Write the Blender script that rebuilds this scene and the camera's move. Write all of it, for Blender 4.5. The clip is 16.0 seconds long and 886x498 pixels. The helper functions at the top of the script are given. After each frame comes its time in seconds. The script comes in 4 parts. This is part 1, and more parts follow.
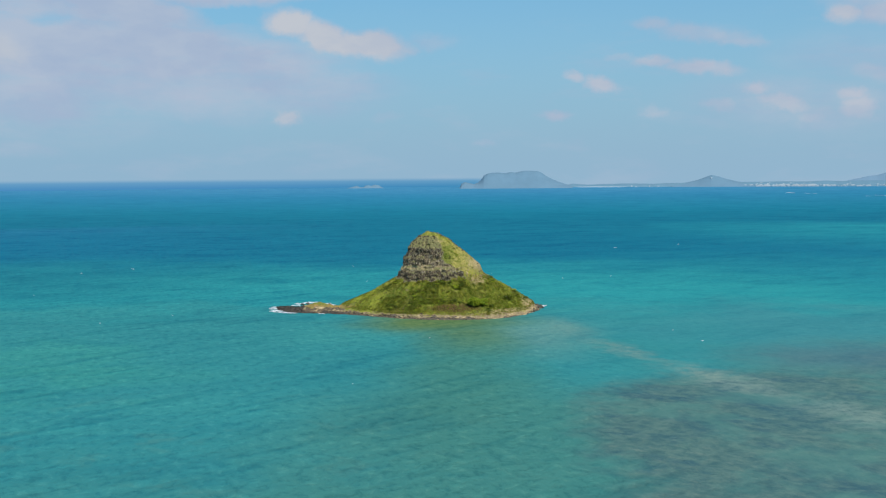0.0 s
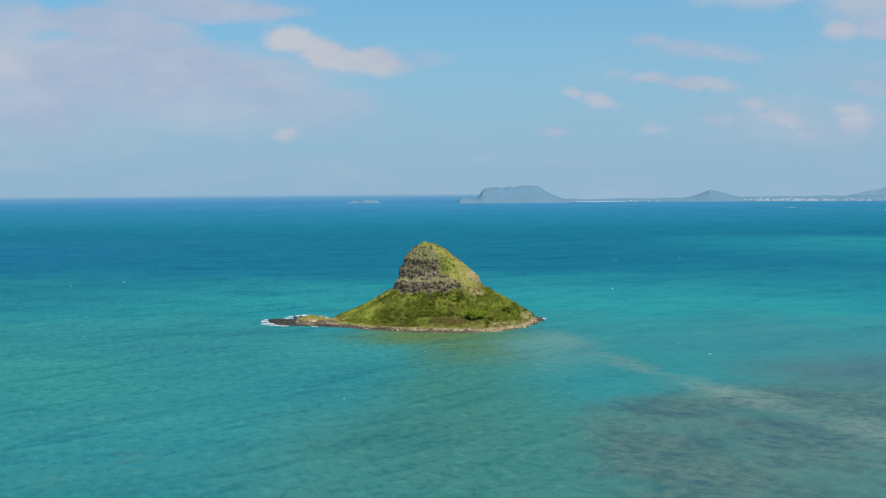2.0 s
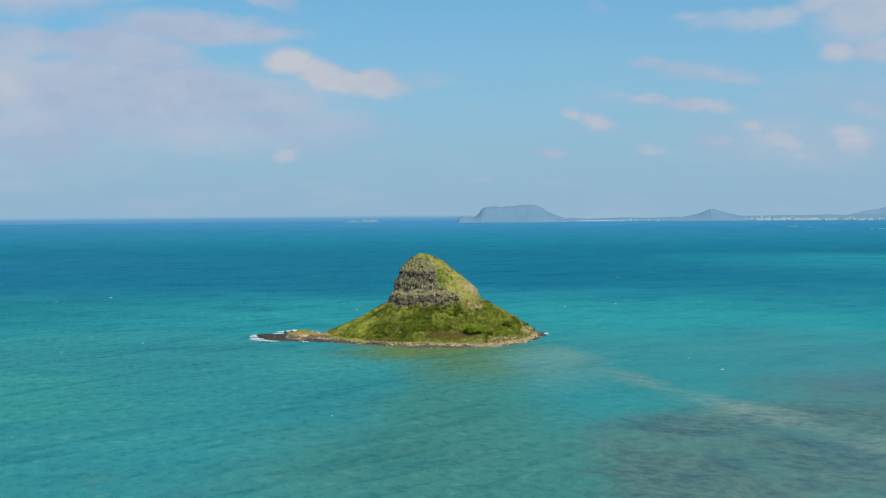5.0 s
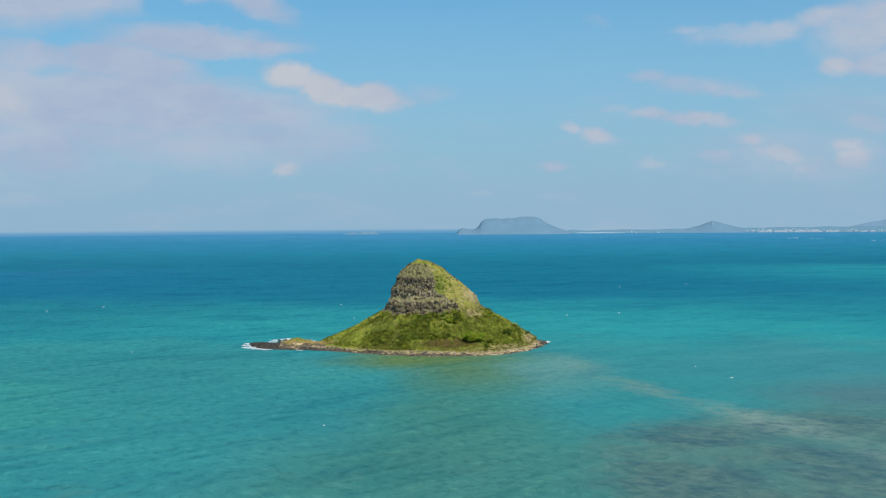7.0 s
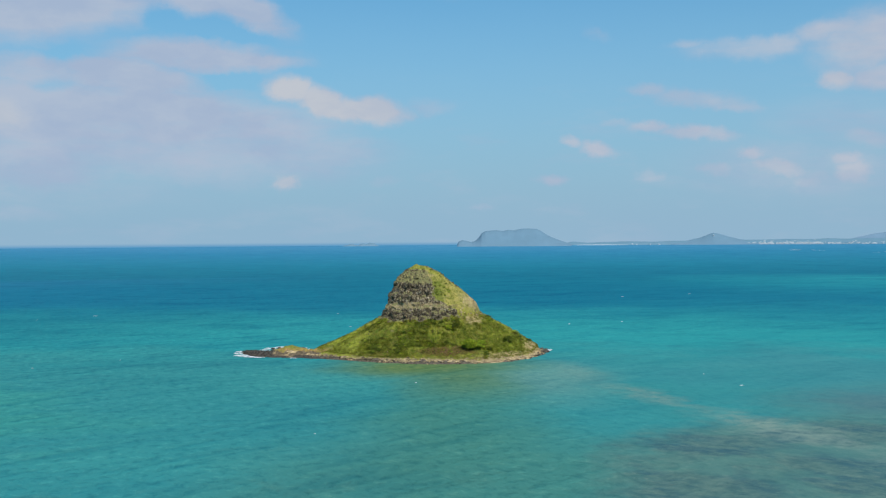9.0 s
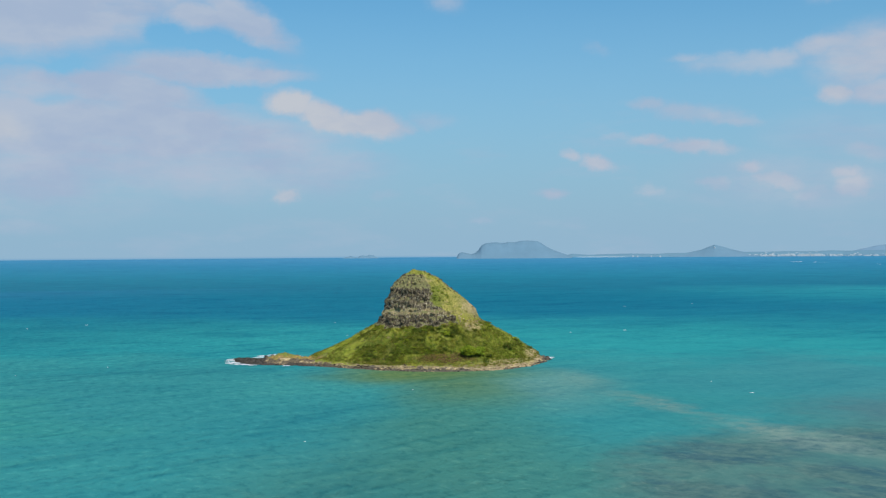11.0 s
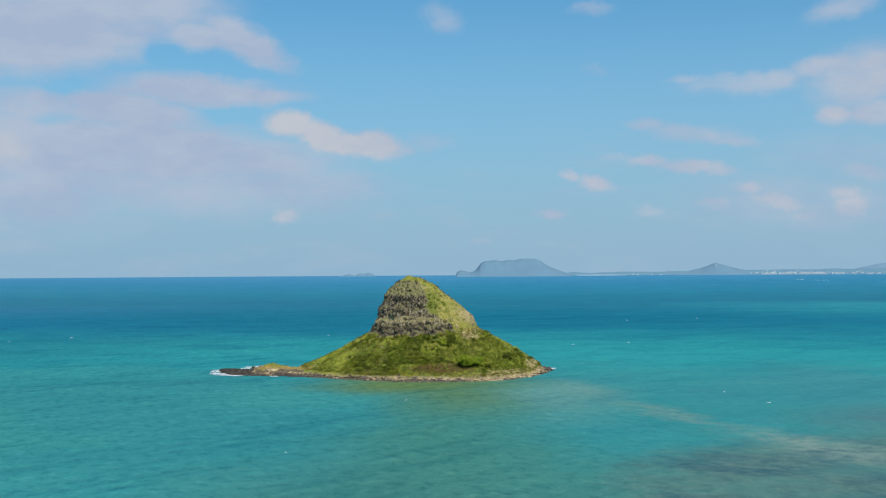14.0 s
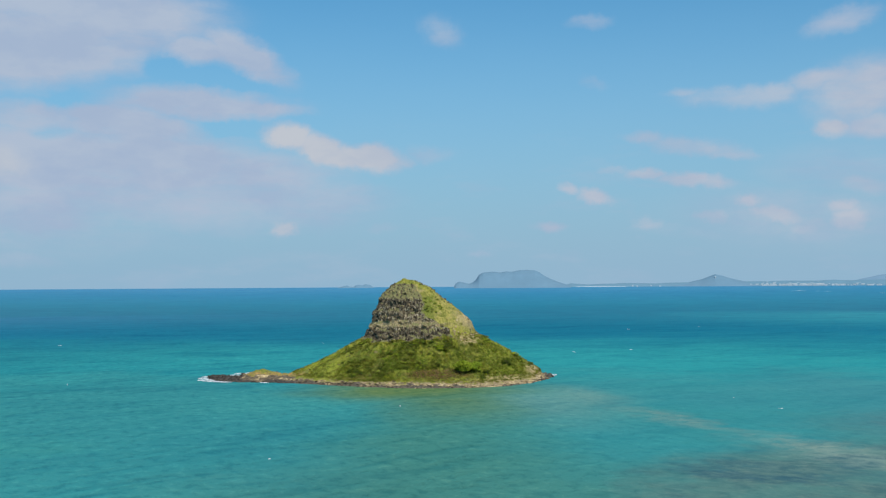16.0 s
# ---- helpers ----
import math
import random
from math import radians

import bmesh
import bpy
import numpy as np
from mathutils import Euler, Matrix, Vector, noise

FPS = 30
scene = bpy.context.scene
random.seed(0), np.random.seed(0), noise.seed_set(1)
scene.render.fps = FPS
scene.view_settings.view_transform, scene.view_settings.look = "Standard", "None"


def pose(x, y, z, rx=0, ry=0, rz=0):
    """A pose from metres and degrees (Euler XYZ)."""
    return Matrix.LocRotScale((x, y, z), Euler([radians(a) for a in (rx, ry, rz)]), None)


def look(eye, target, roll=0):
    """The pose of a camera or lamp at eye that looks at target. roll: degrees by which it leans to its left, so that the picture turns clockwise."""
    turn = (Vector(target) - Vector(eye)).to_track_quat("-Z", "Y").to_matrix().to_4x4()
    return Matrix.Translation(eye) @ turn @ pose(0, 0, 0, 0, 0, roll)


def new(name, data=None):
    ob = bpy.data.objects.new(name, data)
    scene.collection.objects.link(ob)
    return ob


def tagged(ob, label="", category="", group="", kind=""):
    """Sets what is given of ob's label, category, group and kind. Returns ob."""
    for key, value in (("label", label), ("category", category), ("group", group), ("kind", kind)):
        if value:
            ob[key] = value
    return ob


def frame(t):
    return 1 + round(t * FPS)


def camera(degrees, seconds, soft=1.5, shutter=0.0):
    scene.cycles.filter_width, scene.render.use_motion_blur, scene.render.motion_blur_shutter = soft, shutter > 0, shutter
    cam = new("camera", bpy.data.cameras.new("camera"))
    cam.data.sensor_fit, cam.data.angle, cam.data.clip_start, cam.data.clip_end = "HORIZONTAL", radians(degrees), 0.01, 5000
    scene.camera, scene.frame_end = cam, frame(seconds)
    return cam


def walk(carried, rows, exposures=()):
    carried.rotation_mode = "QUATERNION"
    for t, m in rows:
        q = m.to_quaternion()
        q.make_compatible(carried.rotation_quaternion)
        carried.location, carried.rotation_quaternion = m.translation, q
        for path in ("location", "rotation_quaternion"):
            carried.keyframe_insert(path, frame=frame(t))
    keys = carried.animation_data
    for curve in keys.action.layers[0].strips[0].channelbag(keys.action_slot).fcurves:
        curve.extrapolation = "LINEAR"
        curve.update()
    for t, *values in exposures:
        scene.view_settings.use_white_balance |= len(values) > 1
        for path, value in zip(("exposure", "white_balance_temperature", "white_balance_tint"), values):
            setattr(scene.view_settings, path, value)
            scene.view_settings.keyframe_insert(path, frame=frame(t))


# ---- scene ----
# The camera: a drone that sinks from 112 m to 60 m while it flies towards the islet.
cam = camera(46.0, 16.0, soft=1.28)
# seconds, x, y, z, yaw, pitch, lean to the right
PATH = [
    (0, 0.00, 0.00, 112.15, 0.000, -4.154, 0.405),
    (0.5, 0.28, 6.60, 110.71, -0.026, -3.925, 0.400),
    (1, 0.56, 13.10, 109.26, -0.049, -3.704, 0.395),
    (1.5, 0.83, 19.49, 107.77, -0.069, -3.489, 0.393),
    (2, 1.11, 25.79, 106.27, -0.085, -3.282, 0.391),
    (2.5, 1.39, 32.00, 104.75, -0.098, -3.079, 0.390),
    (3, 1.67, 38.13, 103.20, -0.109, -2.881, 0.390),
    (3.5, 1.94, 44.18, 101.64, -0.118, -2.687, 0.391),
    (4, 2.22, 50.17, 100.06, -0.125, -2.496, 0.391),
    (5, 2.78, 61.96, 96.85, -0.134, -2.121, 0.393),
    (6, 3.35, 73.56, 93.59, -0.138, -1.752, 0.394),
    (6.5, 3.63, 79.30, 91.94, -0.138, -1.568, 0.394),
    (7, 3.92, 85.01, 90.28, -0.139, -1.385, 0.393),
    (7.5, 4.20, 90.70, 88.62, -0.139, -1.202, 0.392),
    (8, 4.49, 96.37, 86.94, -0.138, -1.018, 0.391),
    (8.5, 4.78, 102.03, 85.26, -0.138, -0.834, 0.389),
    (9, 5.08, 107.68, 83.57, -0.139, -0.649, 0.386),
    (10, 5.67, 119.01, 80.18, -0.141, -0.278, 0.380),
    (11, 6.28, 130.39, 76.79, -0.147, 0.096, 0.372),
    (11.5, 6.58, 136.13, 75.09, -0.152, 0.283, 0.367),
    (12, 6.89, 141.90, 73.39, -0.158, 0.470, 0.363),
    (12.5, 7.21, 147.71, 71.70, -0.166, 0.657, 0.358),
    (13, 7.52, 153.56, 70.01, -0.175, 0.843, 0.354),
    (13.5, 7.84, 159.47, 68.33, -0.187, 1.028, 0.350),
    (14, 8.17, 165.45, 66.65, -0.200, 1.211, 0.347),
    (14.5, 8.50, 171.49, 64.98, -0.216, 1.393, 0.344),
    (15, 8.83, 177.60, 63.31, -0.233, 1.571, 0.343),
    (15.5, 9.17, 183.79, 61.66, -0.253, 1.747, 0.343),
    (16, 9.51, 190.07, 60.02, -0.276, 1.918, 0.344),
]
walk(cam, [(t, pose(x, y, z, 0, 0, yaw) @ pose(0, 0, 0, 90 + pitch) @ pose(0, 0, 0, 0, 0, -lean))
           for t, x, y, z, yaw, pitch, lean in PATH])


# ---------------------------------------------------------------- node helpers
class Nodes:
    """A node tree with short calls; every call returns an output socket."""

    def __init__(self, tree):
        self.tree = tree
        tree.nodes.clear()

    def add(self, kind, **settings):
        n = self.tree.nodes.new(kind)
        for key, value in settings.items():
            setattr(n, key, value)
        return n

    def put(self, socket, value):
        if isinstance(value, bpy.types.NodeSocket):
            self.tree.links.new(value, socket)
        elif isinstance(value, tuple) and len(value) == 3 and socket.type == "RGBA":
            socket.default_value = (*value, 1)
        else:
            socket.default_value = value

    def math(self, op, a, b=0.0, c=None, clamp=False):
        n = self.add("ShaderNodeMath", operation=op, use_clamp=clamp)
        self.put(n.inputs[0], a)
        self.put(n.inputs[1], b)
        if c is not None:
            self.put(n.inputs[2], c)
        return n.outputs[0]

    def vec(self, op, a, b=None, scale=None):
        n = self.add("ShaderNodeVectorMath", operation=op)
        self.put(n.inputs[0], a)
        if b is not None:
            self.put(n.inputs[1], b)
        if scale is not None:
            self.put(n.inputs["Scale"], scale)
        return n.outputs["Value"] if op in ("LENGTH", "DOT_PRODUCT") else n.outputs[0]

    def ramp(self, v, lo, hi, a=0.0, b=1.0, smooth=True):
        n = self.add("ShaderNodeMapRange", interpolation_type="SMOOTHSTEP" if smooth else "LINEAR")
        for i, value in enumerate((v, lo, hi, a, b)):
            self.put(n.inputs[i], value)
        return n.outputs[0]

    def mix(self, f, a, b, blend="MIX"):
        n = self.add("ShaderNodeMix", data_type="RGBA", blend_type=blend)
        self.put(n.inputs[0], f)
        self.put(n.inputs[6], a)
        self.put(n.inputs[7], b)
        return n.outputs[2]

    def noise(self, v, scale, detail=4.0, rough=0.55, distort=0.0, color=False):
        n = self.add("ShaderNodeTexNoise")
        self.put(n.inputs["Vector"], v)
        self.put(n.inputs["Scale"], scale)
        self.put(n.inputs["Detail"], detail)
        self.put(n.inputs["Roughness"], rough)
        self.put(n.inputs["Distortion"], distort)
        return n.outputs["Color" if color else "Fac"]

    def mapped(self, v, loc=(0, 0, 0), rot=(0, 0, 0), scale=(1, 1, 1), kind="TEXTURE"):
        n = self.add("ShaderNodeMapping", vector_type=kind)
        self.put(n.inputs[0], v)
        self.put(n.inputs[1], loc)
        self.put(n.inputs[2], rot)
        self.put(n.inputs[3], scale)
        return n.outputs[0]

    def ellipse(self, v, x, y, a, b, turn=0.0, inner=0.25, strength=1.0):
        """A soft elliptic patch in the plane of v: full inside, nothing past its rim."""
        m = self.mapped(v, (x, y, 0), (0, 0, radians(turn)), (a, b, 1))
        return self.ramp(self.vec("LENGTH", m), 1.0, inner, 0.0, strength)

    def most(self, masks):
        out = masks[0]
        for m in masks[1:]:
            out = self.math("MAXIMUM", out, m)
        return out

    def bump(self, height, strength, distance):
        n = self.add("ShaderNodeBump")
        self.put(n.inputs["Strength"], strength)
        self.put(n.inputs["Distance"], distance)
        self.put(n.inputs["Height"], height)
        return n.outputs[0]


def material(name, build, roughness=0.9, specular=0.3):
    m = bpy.data.materials.new(name)
    m.use_nodes = True
    g = Nodes(m.node_tree)
    bsdf = g.add("ShaderNodeBsdfPrincipled")
    g.put(bsdf.inputs["Roughness"], roughness)
    g.put(bsdf.inputs["Specular IOR Level"], specular)
    out = g.add("ShaderNodeOutputMaterial")
    m.node_tree.links.new(bsdf.outputs[0], out.inputs[0])
    position = g.add("ShaderNodeNewGeometry").outputs["Position"]
    build(g, position, bsdf, out)
    return m


# ---------------------------------------------------------------- sky and sun
SUN_WAY = Vector((0.26, -0.66, 1.05)).normalized()
sun = new("sun", bpy.data.lights.new("sun", "SUN"))
sun.data.energy, sun.data.angle, sun.data.color = 4.4, radians(0.6), (1.0, 0.95, 0.87)
sun.matrix_world = look(SUN_WAY * 900, (0, 0, 0))

world = bpy.data.worlds.new("sky")
scene.world = world
world.use_nodes = True


def build_sky():
    g = Nodes(world.node_tree)
    way = g.add("ShaderNodeTexCoord").outputs["Generated"]
    sky = g.add("ShaderNodeTexSky", sky_type="NISHITA", sun_disc=False)
    sky.sun_elevation = math.asin(SUN_WAY.z)
    sky.sun_rotation = math.atan2(SUN_WAY.x, SUN_WAY.y)
    sky.altitude, sky.air_density, sky.dust_density, sky.ozone_density = 60, 1.0, 0.6, 2.0
    parts = g.add("ShaderNodeSeparateXYZ")
    g.put(parts.inputs[0], way)
    dx, dy, dz = parts.outputs
    azimuth = g.math("ARCTAN2", dx, dy)
    height = g.math("ARCSINE", dz)
    flat = g.add("ShaderNodeCombineXYZ")
    g.put(flat.inputs[0], azimuth)
    g.put(flat.inputs[1], g.math("MULTIPLY", height, 1.07))
    plane = flat.outputs[0]
    # the marine air: paler and greyer towards the horizon
    clear = g.mix(1.0, sky.outputs[0], (0.49, 1.26, 1.49), "MULTIPLY")
    clear = g.mix(g.ramp(height, -0.02, 0.34, 1.0, 0.0), clear, (3.35, 5.4, 7.2))
    # clouds
    drift = g.noise(plane, 14.0, 5.0, 0.6, color=True)
    drift = g.vec("SUBTRACT", drift, (0.5, 0.5, 0.5))
    warped = g.vec("ADD", plane, g.vec("MULTIPLY", drift, (0.034, 0.020, 0)))
    curl = g.vec("SUBTRACT", g.noise(plane, 70.0, 4.0, 0.6, color=True), (0.5, 0.5, 0.5))
    warped = g.vec("ADD", warped, g.vec("MULTIPLY", curl, (0.016, 0.010, 0)))
    e = lambda x, y, a, b, turn, inner, strength: g.ellipse(warped, x, y, a * 1.14, b * 1.18, turn, inner * 0.6, strength)
    bank = g.most([
        e(-0.378, 0.229, 0.162, 0.049, 7, 0.6, 0.95), e(-0.339, 0.260, 0.162, 0.052, 0, 0.6, 0.95), e(-0.185, 0.230, 0.064, 0.023, -28, 0.4, 0.95),
        e(-0.226, 0.232, 0.051, 0.020, -5, 0.4, 0.9), e(-0.237, 0.181, 0.127, 0.019, -1, 0.4, 0.9), e(-0.180, 0.180, 0.073, 0.012, -3, 0.3, 0.85),
        e(-0.302, 0.166, 0.081, 0.020, 0, 0.4, 0.85), e(-0.287, 0.156, 0.092, 0.020, -3, 0.5, 0.95), e(-0.369, 0.161, 0.070, 0.023, 0, 0.4, 0.8),
    ])
    veil = g.most([
        e(-0.307, 0.123, 0.211, 0.043, -3, 0.6, 0.92), e(-0.370, 0.112, 0.114, 0.036, 0, 0.4, 0.85), e(-0.181, 0.114, 0.119, 0.034, -4, 0.35, 0.82),
        e(-0.253, 0.090, 0.238, 0.041, -4, 0.3, 0.74), e(-0.107, 0.085, 0.092, 0.024, 0, 0.2, 0.58), e(-0.389, 0.075, 0.141, 0.038, 0, 0.4, 0.74),
        e(-0.347, 0.050, 0.162, 0.029, 0, 0, 0.4), e(-0.389, 0.026, 0.065, 0.013, 0, 0.1, 0.35),
    ])
    gaps = g.most([
        e(-0.206, 0.205, 0.073, 0.009, -4, 0.3, 0.85), e(-0.261, 0.216, 0.023, 0.014, 0, 0.3, 0.9), e(-0.319, 0.184, 0.051, 0.009, 6, 0.3, 0.7),
        e(-0.198, 0.159, 0.043, 0.010, 3, 0.2, 0.8), e(-0.356, 0.151, 0.019, 0.010, 0, 0.3, 0.6), e(-0.127, 0.165, 0.032, 0.009, 0, 0.2, 0.5),
    ])
    puffs = g.most([
        e(-0.143, 0.150, 0.028, 0.017, -12, 0.5, 1), e(-0.113, 0.138, 0.039, 0.018, -18, 0.5, 1), e(-0.069, 0.129, 0.046, 0.018, -6, 0.5, 1),
        e(-0.099, 0.129, 0.043, 0.017, -10, 0.4, 1), e(-0.040, 0.124, 0.027, 0.009, 0, 0.1, 0.6), e(-0.148, 0.057, 0.018, 0.0105, 0, 0.4, 0.85),
        e(-0.395, 0.120, 0.034, 0.017, 0, 0.1, 0.7), e(0.364, 0.149, 0.022, 0.014, -12, 0.2, 0.85),
    ])
    right = g.most([
        e(0.237, 0.101, 0.050, 0.010, -8, 0.3, 0.88), e(0.198, 0.109, 0.030, 0.008, -3, 0.3, 0.8), e(0.259, 0.098, 0.017, 0.010, 0, 0.3, 0.75),
        e(0.172, 0.112, 0.027, 0.006, 0, 0.1, 0.4), e(0.242, 0.134, 0.061, 0.012, -6, 0.3, 0.62), e(0.199, 0.144, 0.028, 0.009, -8, 0.2, 0.58),
        e(0.280, 0.127, 0.032, 0.008, -3, 0.2, 0.5), e(0.290, 0.182, 0.076, 0.014, 2, 0.2, 0.6), e(0.317, 0.184, 0.039, 0.014, 0, 0.3, 0.62),
        e(0.237, 0.187, 0.028, 0.008, 0, 0.1, 0.4), e(0.389, 0.181, 0.061, 0.036, 12, 0.4, 0.85), e(0.363, 0.193, 0.043, 0.015, 10, 0.3, 0.75),
        e(0.400, 0.150, 0.043, 0.019, 0, 0.3, 0.72),
    ])
    low = g.most([
        e(0.125, 0.098, 0.015, 0.008, -15, 0.3, 0.69), e(0.151, 0.088, 0.026, 0.010, -15, 0.3, 0.9), e(0.106, 0.056, 0.020, 0.008, 0, 0.2, 0.67),
        e(0.201, 0.060, 0.022, 0.008, -5, 0.2, 0.56), e(0.260, 0.065, 0.026, 0.011, -6, 0.2, 0.62), e(0.290, 0.079, 0.023, 0.011, -10, 0.2, 0.78),
        e(0.315, 0.064, 0.040, 0.013, -14, 0.25, 0.92), e(0.339, 0.051, 0.030, 0.010, 0, 0.2, 0.62), e(0.379, 0.060, 0.026, 0.018, 0, 0.25, 0.92),
        e(0.372, 0.072, 0.021, 0.010, 0, 0.2, 0.78), e(0.349, 0.056, 0.036, 0.014, 0, 0.1, 0.56), e(0.391, 0.091, 0.036, 0.014, -10, 0.2, 0.56),
    ])
    wisps = g.most([
        e(0.339, 0.062, 0.149, 0.040, -5, 0.1, 0.47), e(0.372, 0.109, 0.098, 0.038, 0, 0.1, 0.39), e(0.372, 0.246, 0.041, 0.014, 15, 0.2, 0.67),
        e(0.005, 0.254, 0.026, 0.018, -30, 0.1, 0.47), e(0.144, 0.263, 0.024, 0.008, 8, 0.2, 0.5), e(0.152, 0.201, 0.018, 0.008, -20, 0.1, 0.34),
        e(-0.010, 0.132, 0.033, 0.011, 0, 0.1, 0.47), e(-0.051, 0.057, 0.020, 0.007, 0, 0.1, 0.34), e(0.038, 0.032, 0.017, 0.006, 0, 0.1, 0.34),
    ])
    wisp = g.noise(g.vec("MULTIPLY", plane, (0.75, 2.4, 1.0)), 16.0, 6.0, 0.6)
    ragged = g.math("MULTIPLY", g.math("SUBTRACT", wisp, 0.5), 1.05)
    loft = g.math("SUBTRACT", g.math("MAXIMUM", bank, veil), g.math("MULTIPLY", gaps, 0.48))
    field = g.math("SMOOTH_MAX", g.math("SMOOTH_MAX", loft, puffs, 0.2), g.math("SMOOTH_MAX", right, g.math("MAXIMUM", low, wisps), 0.2), 0.1)
    field = g.math("ADD", field, g.math("MULTIPLY", ragged, g.ramp(field, 0.05, 0.4)))
    shown = g.ramp(field, 0.02, 0.86, smooth=False)
    # behind and beside the view the same loose cloud goes on
    loose = g.ramp(g.noise(g.vec("MULTIPLY", plane, (1.0, 2.2, 1.0)), 4.5, 6.0, 0.6), 0.50, 0.72, 0.0, 0.8)
    beside = g.ramp(g.math("ABSOLUTE", azimuth), 0.46, 0.62)
    above = g.ramp(height, 0.27, 0.36)
    shown = g.math("ADD", shown, g.math("MULTIPLY", loose, g.math("MAXIMUM", beside, above)), clamp=True)
    lit = g.ramp(g.noise(g.vec("MULTIPLY", warped, (1.0, 2.2, 1.0)), 11.0, 4.0), 0.35, 0.65)
    mist = g.ramp(g.noise(g.vec("MULTIPLY", plane, (1.0, 3.2, 1.0)), 9.0, 6.0, 0.6), 0.44, 0.72, 0.0, 0.30)
    shown = g.math("MAXIMUM", shown, g.math("MULTIPLY", mist, g.ramp(height, 0.20, 0.06)))
    vapour = g.mix(lit, (4.30, 5.45, 7.35), (5.0, 6.0, 7.55))
    white = g.math("MAXIMUM", puffs, g.math("MULTIPLY", g.math("MAXIMUM", right, low), 0.6))
    vapour = g.mix(white, vapour, g.mix(lit, (5.3, 6.0, 7.2), (6.15, 6.6, 7.35)))
    air = g.mix(shown, clear, vapour)
    # past the rim of the sea sheet the open sea goes on to the true horizon
    sea = g.mix(g.ramp(azimuth, -0.35, 0.1), (0.70, 2.95, 6.0), (0.46, 2.85, 5.5))
    sea = g.mix(g.ramp(height, -0.0150, -0.0040), sea, (1.75, 4.2, 6.7))
    # on the far coast's bearings the sky goes lower, to fit the camera's view
    land = g.ramp(azimuth, 0.03, 0.055)
    land = g.math("MULTIPLY", land, g.ramp(azimuth, 0.9, 0.7))
    sea = g.mix(land, sea, air)
    under = g.ramp(height, -0.0076, -0.0036, 1.0, 0.0)
    back = g.add("ShaderNodeBackground")
    g.put(back.inputs[0], g.mix(under, air, sea))
    g.put(back.inputs[1], 0.085)
    out = g.add("ShaderNodeOutputWorld")
    world.node_tree.links.new(back.outputs[0], out.inputs[0])


build_sky()
scene.view_settings.exposure = 0.0


# ---------------------------------------------------------------- materials
def sea_look(g, p, bsdf, out):
    part = g.add("ShaderNodeSeparateXYZ")
    g.put(part.inputs[0], p)
    x, y, _ = part.outputs
    drift = g.vec("SUBTRACT", g.noise(p, 0.008, 5.0, 0.6, color=True), (0.5, 0.5, 0.5))
    wide = g.vec("ADD", p, g.vec("MULTIPLY", drift, (260, 420, 0)))
    near = g.vec("ADD", p, g.vec("MULTIPLY", drift, (70, 90, 0)))
    wpart = g.add("ShaderNodeSeparateXYZ")
    g.put(wpart.inputs[0], wide)
    wy = wpart.outputs[1]
    # colours of the bay: green shallows, a turquoise belt, a darker blue band
    green, teal, belt = (0.042, 0.170, 0.145), (0.026, 0.190, 0.194), (0.018, 0.214, 0.223)
    dark_blue, blue, far = (0.006, 0.125, 0.184), (0.008, 0.150, 0.215), (0.023, 0.168, 0.275)
    c = g.mix(g.ramp(g.math("ADD", wy, g.ramp(x, -150, 0, 200, 0)), 390, 660), green, teal)
    c = g.mix(g.ramp(wy, 760, 960), c, belt)
    c = g.mix(g.ramp(wy, 1000, 1480), c, dark_blue)
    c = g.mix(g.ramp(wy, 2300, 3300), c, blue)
    # towards the rim paler and bluer: haze painted into the water colour
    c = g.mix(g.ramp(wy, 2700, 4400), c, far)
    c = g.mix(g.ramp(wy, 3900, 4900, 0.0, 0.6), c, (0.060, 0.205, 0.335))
    # the lighter lagoon far to one side
    c = g.mix(g.ellipse(wide, 1500, 2600, 1300, 900, 0, 0.1, 0.55), c, (0.012, 0.165, 0.215))
    # far to the left the same pale haze is painted in
    c = g.mix(g.ellipse(wide, -1600, 3700, 1950, 2300, 0, 0.25, 0.85), c, (0.046, 0.165, 0.355))
    # further patches of darker and lighter water
    c = g.mix(g.ellipse(wide, -800, 1700, 700, 650, 0, 0.2, 0.40), c, (0.008, 0.122, 0.215))
    c = g.mix(g.ellipse(wide, -240, 610, 120, 110, 0, 0.1, 0.5), c, (0.034, 0.225, 0.180))
    c = g.mix(g.ellipse(wide, -480, 1100, 440, 300, 0, 0.2, 0.5), c, (0.008, 0.125, 0.165))
    c = g.mix(g.ellipse(wide, 300, 760, 260, 200, 0, 0.2, 0.55), c, (0.042, 0.178, 0.198))
    c = g.mix(g.ellipse(wide, 1050, 2050, 800, 900, 0, 0.25, 0.85), c, (0.014, 0.198, 0.228))
    c = g.mix(g.ellipse(wide, 470, 1120, 240, 260, 0, 0.1, 0.45), c, dark_blue)
    c = g.mix(g.ellipse(wide, 1500, 4300, 1900, 1900, 0, 0.4, 0.85), c, (0.018, 0.176, 0.236))
    c = g.mix(g.ellipse(wide, 170, 1600, 270, 420, 0, 0.2, 0.6), c, (0.005, 0.114, 0.175))
    # streaks of wind and current
    streak = g.noise(g.mapped(p, (0, 0, 0), (0, 0, radians(8)), (210, 60, 1)), 1.0, 6.0, 0.62)
    c = g.mix(g.ramp(streak, 0.50, 0.72, 0.0, 0.45), c, g.mix(1.0, c, (0.62, 0.80, 0.88), "MULTIPLY"))
    c = g.mix(g.ramp(streak, 0.48, 0.30, 0.0, 0.35), c, g.mix(1.0, c, (1.35, 1.18, 1.08), "MULTIPLY"))
    band = g.noise(g.mapped(p, (0, 0, 0), (0, 0, radians(3)), (110, 60, 1)), 1.0, 5.0, 0.62)
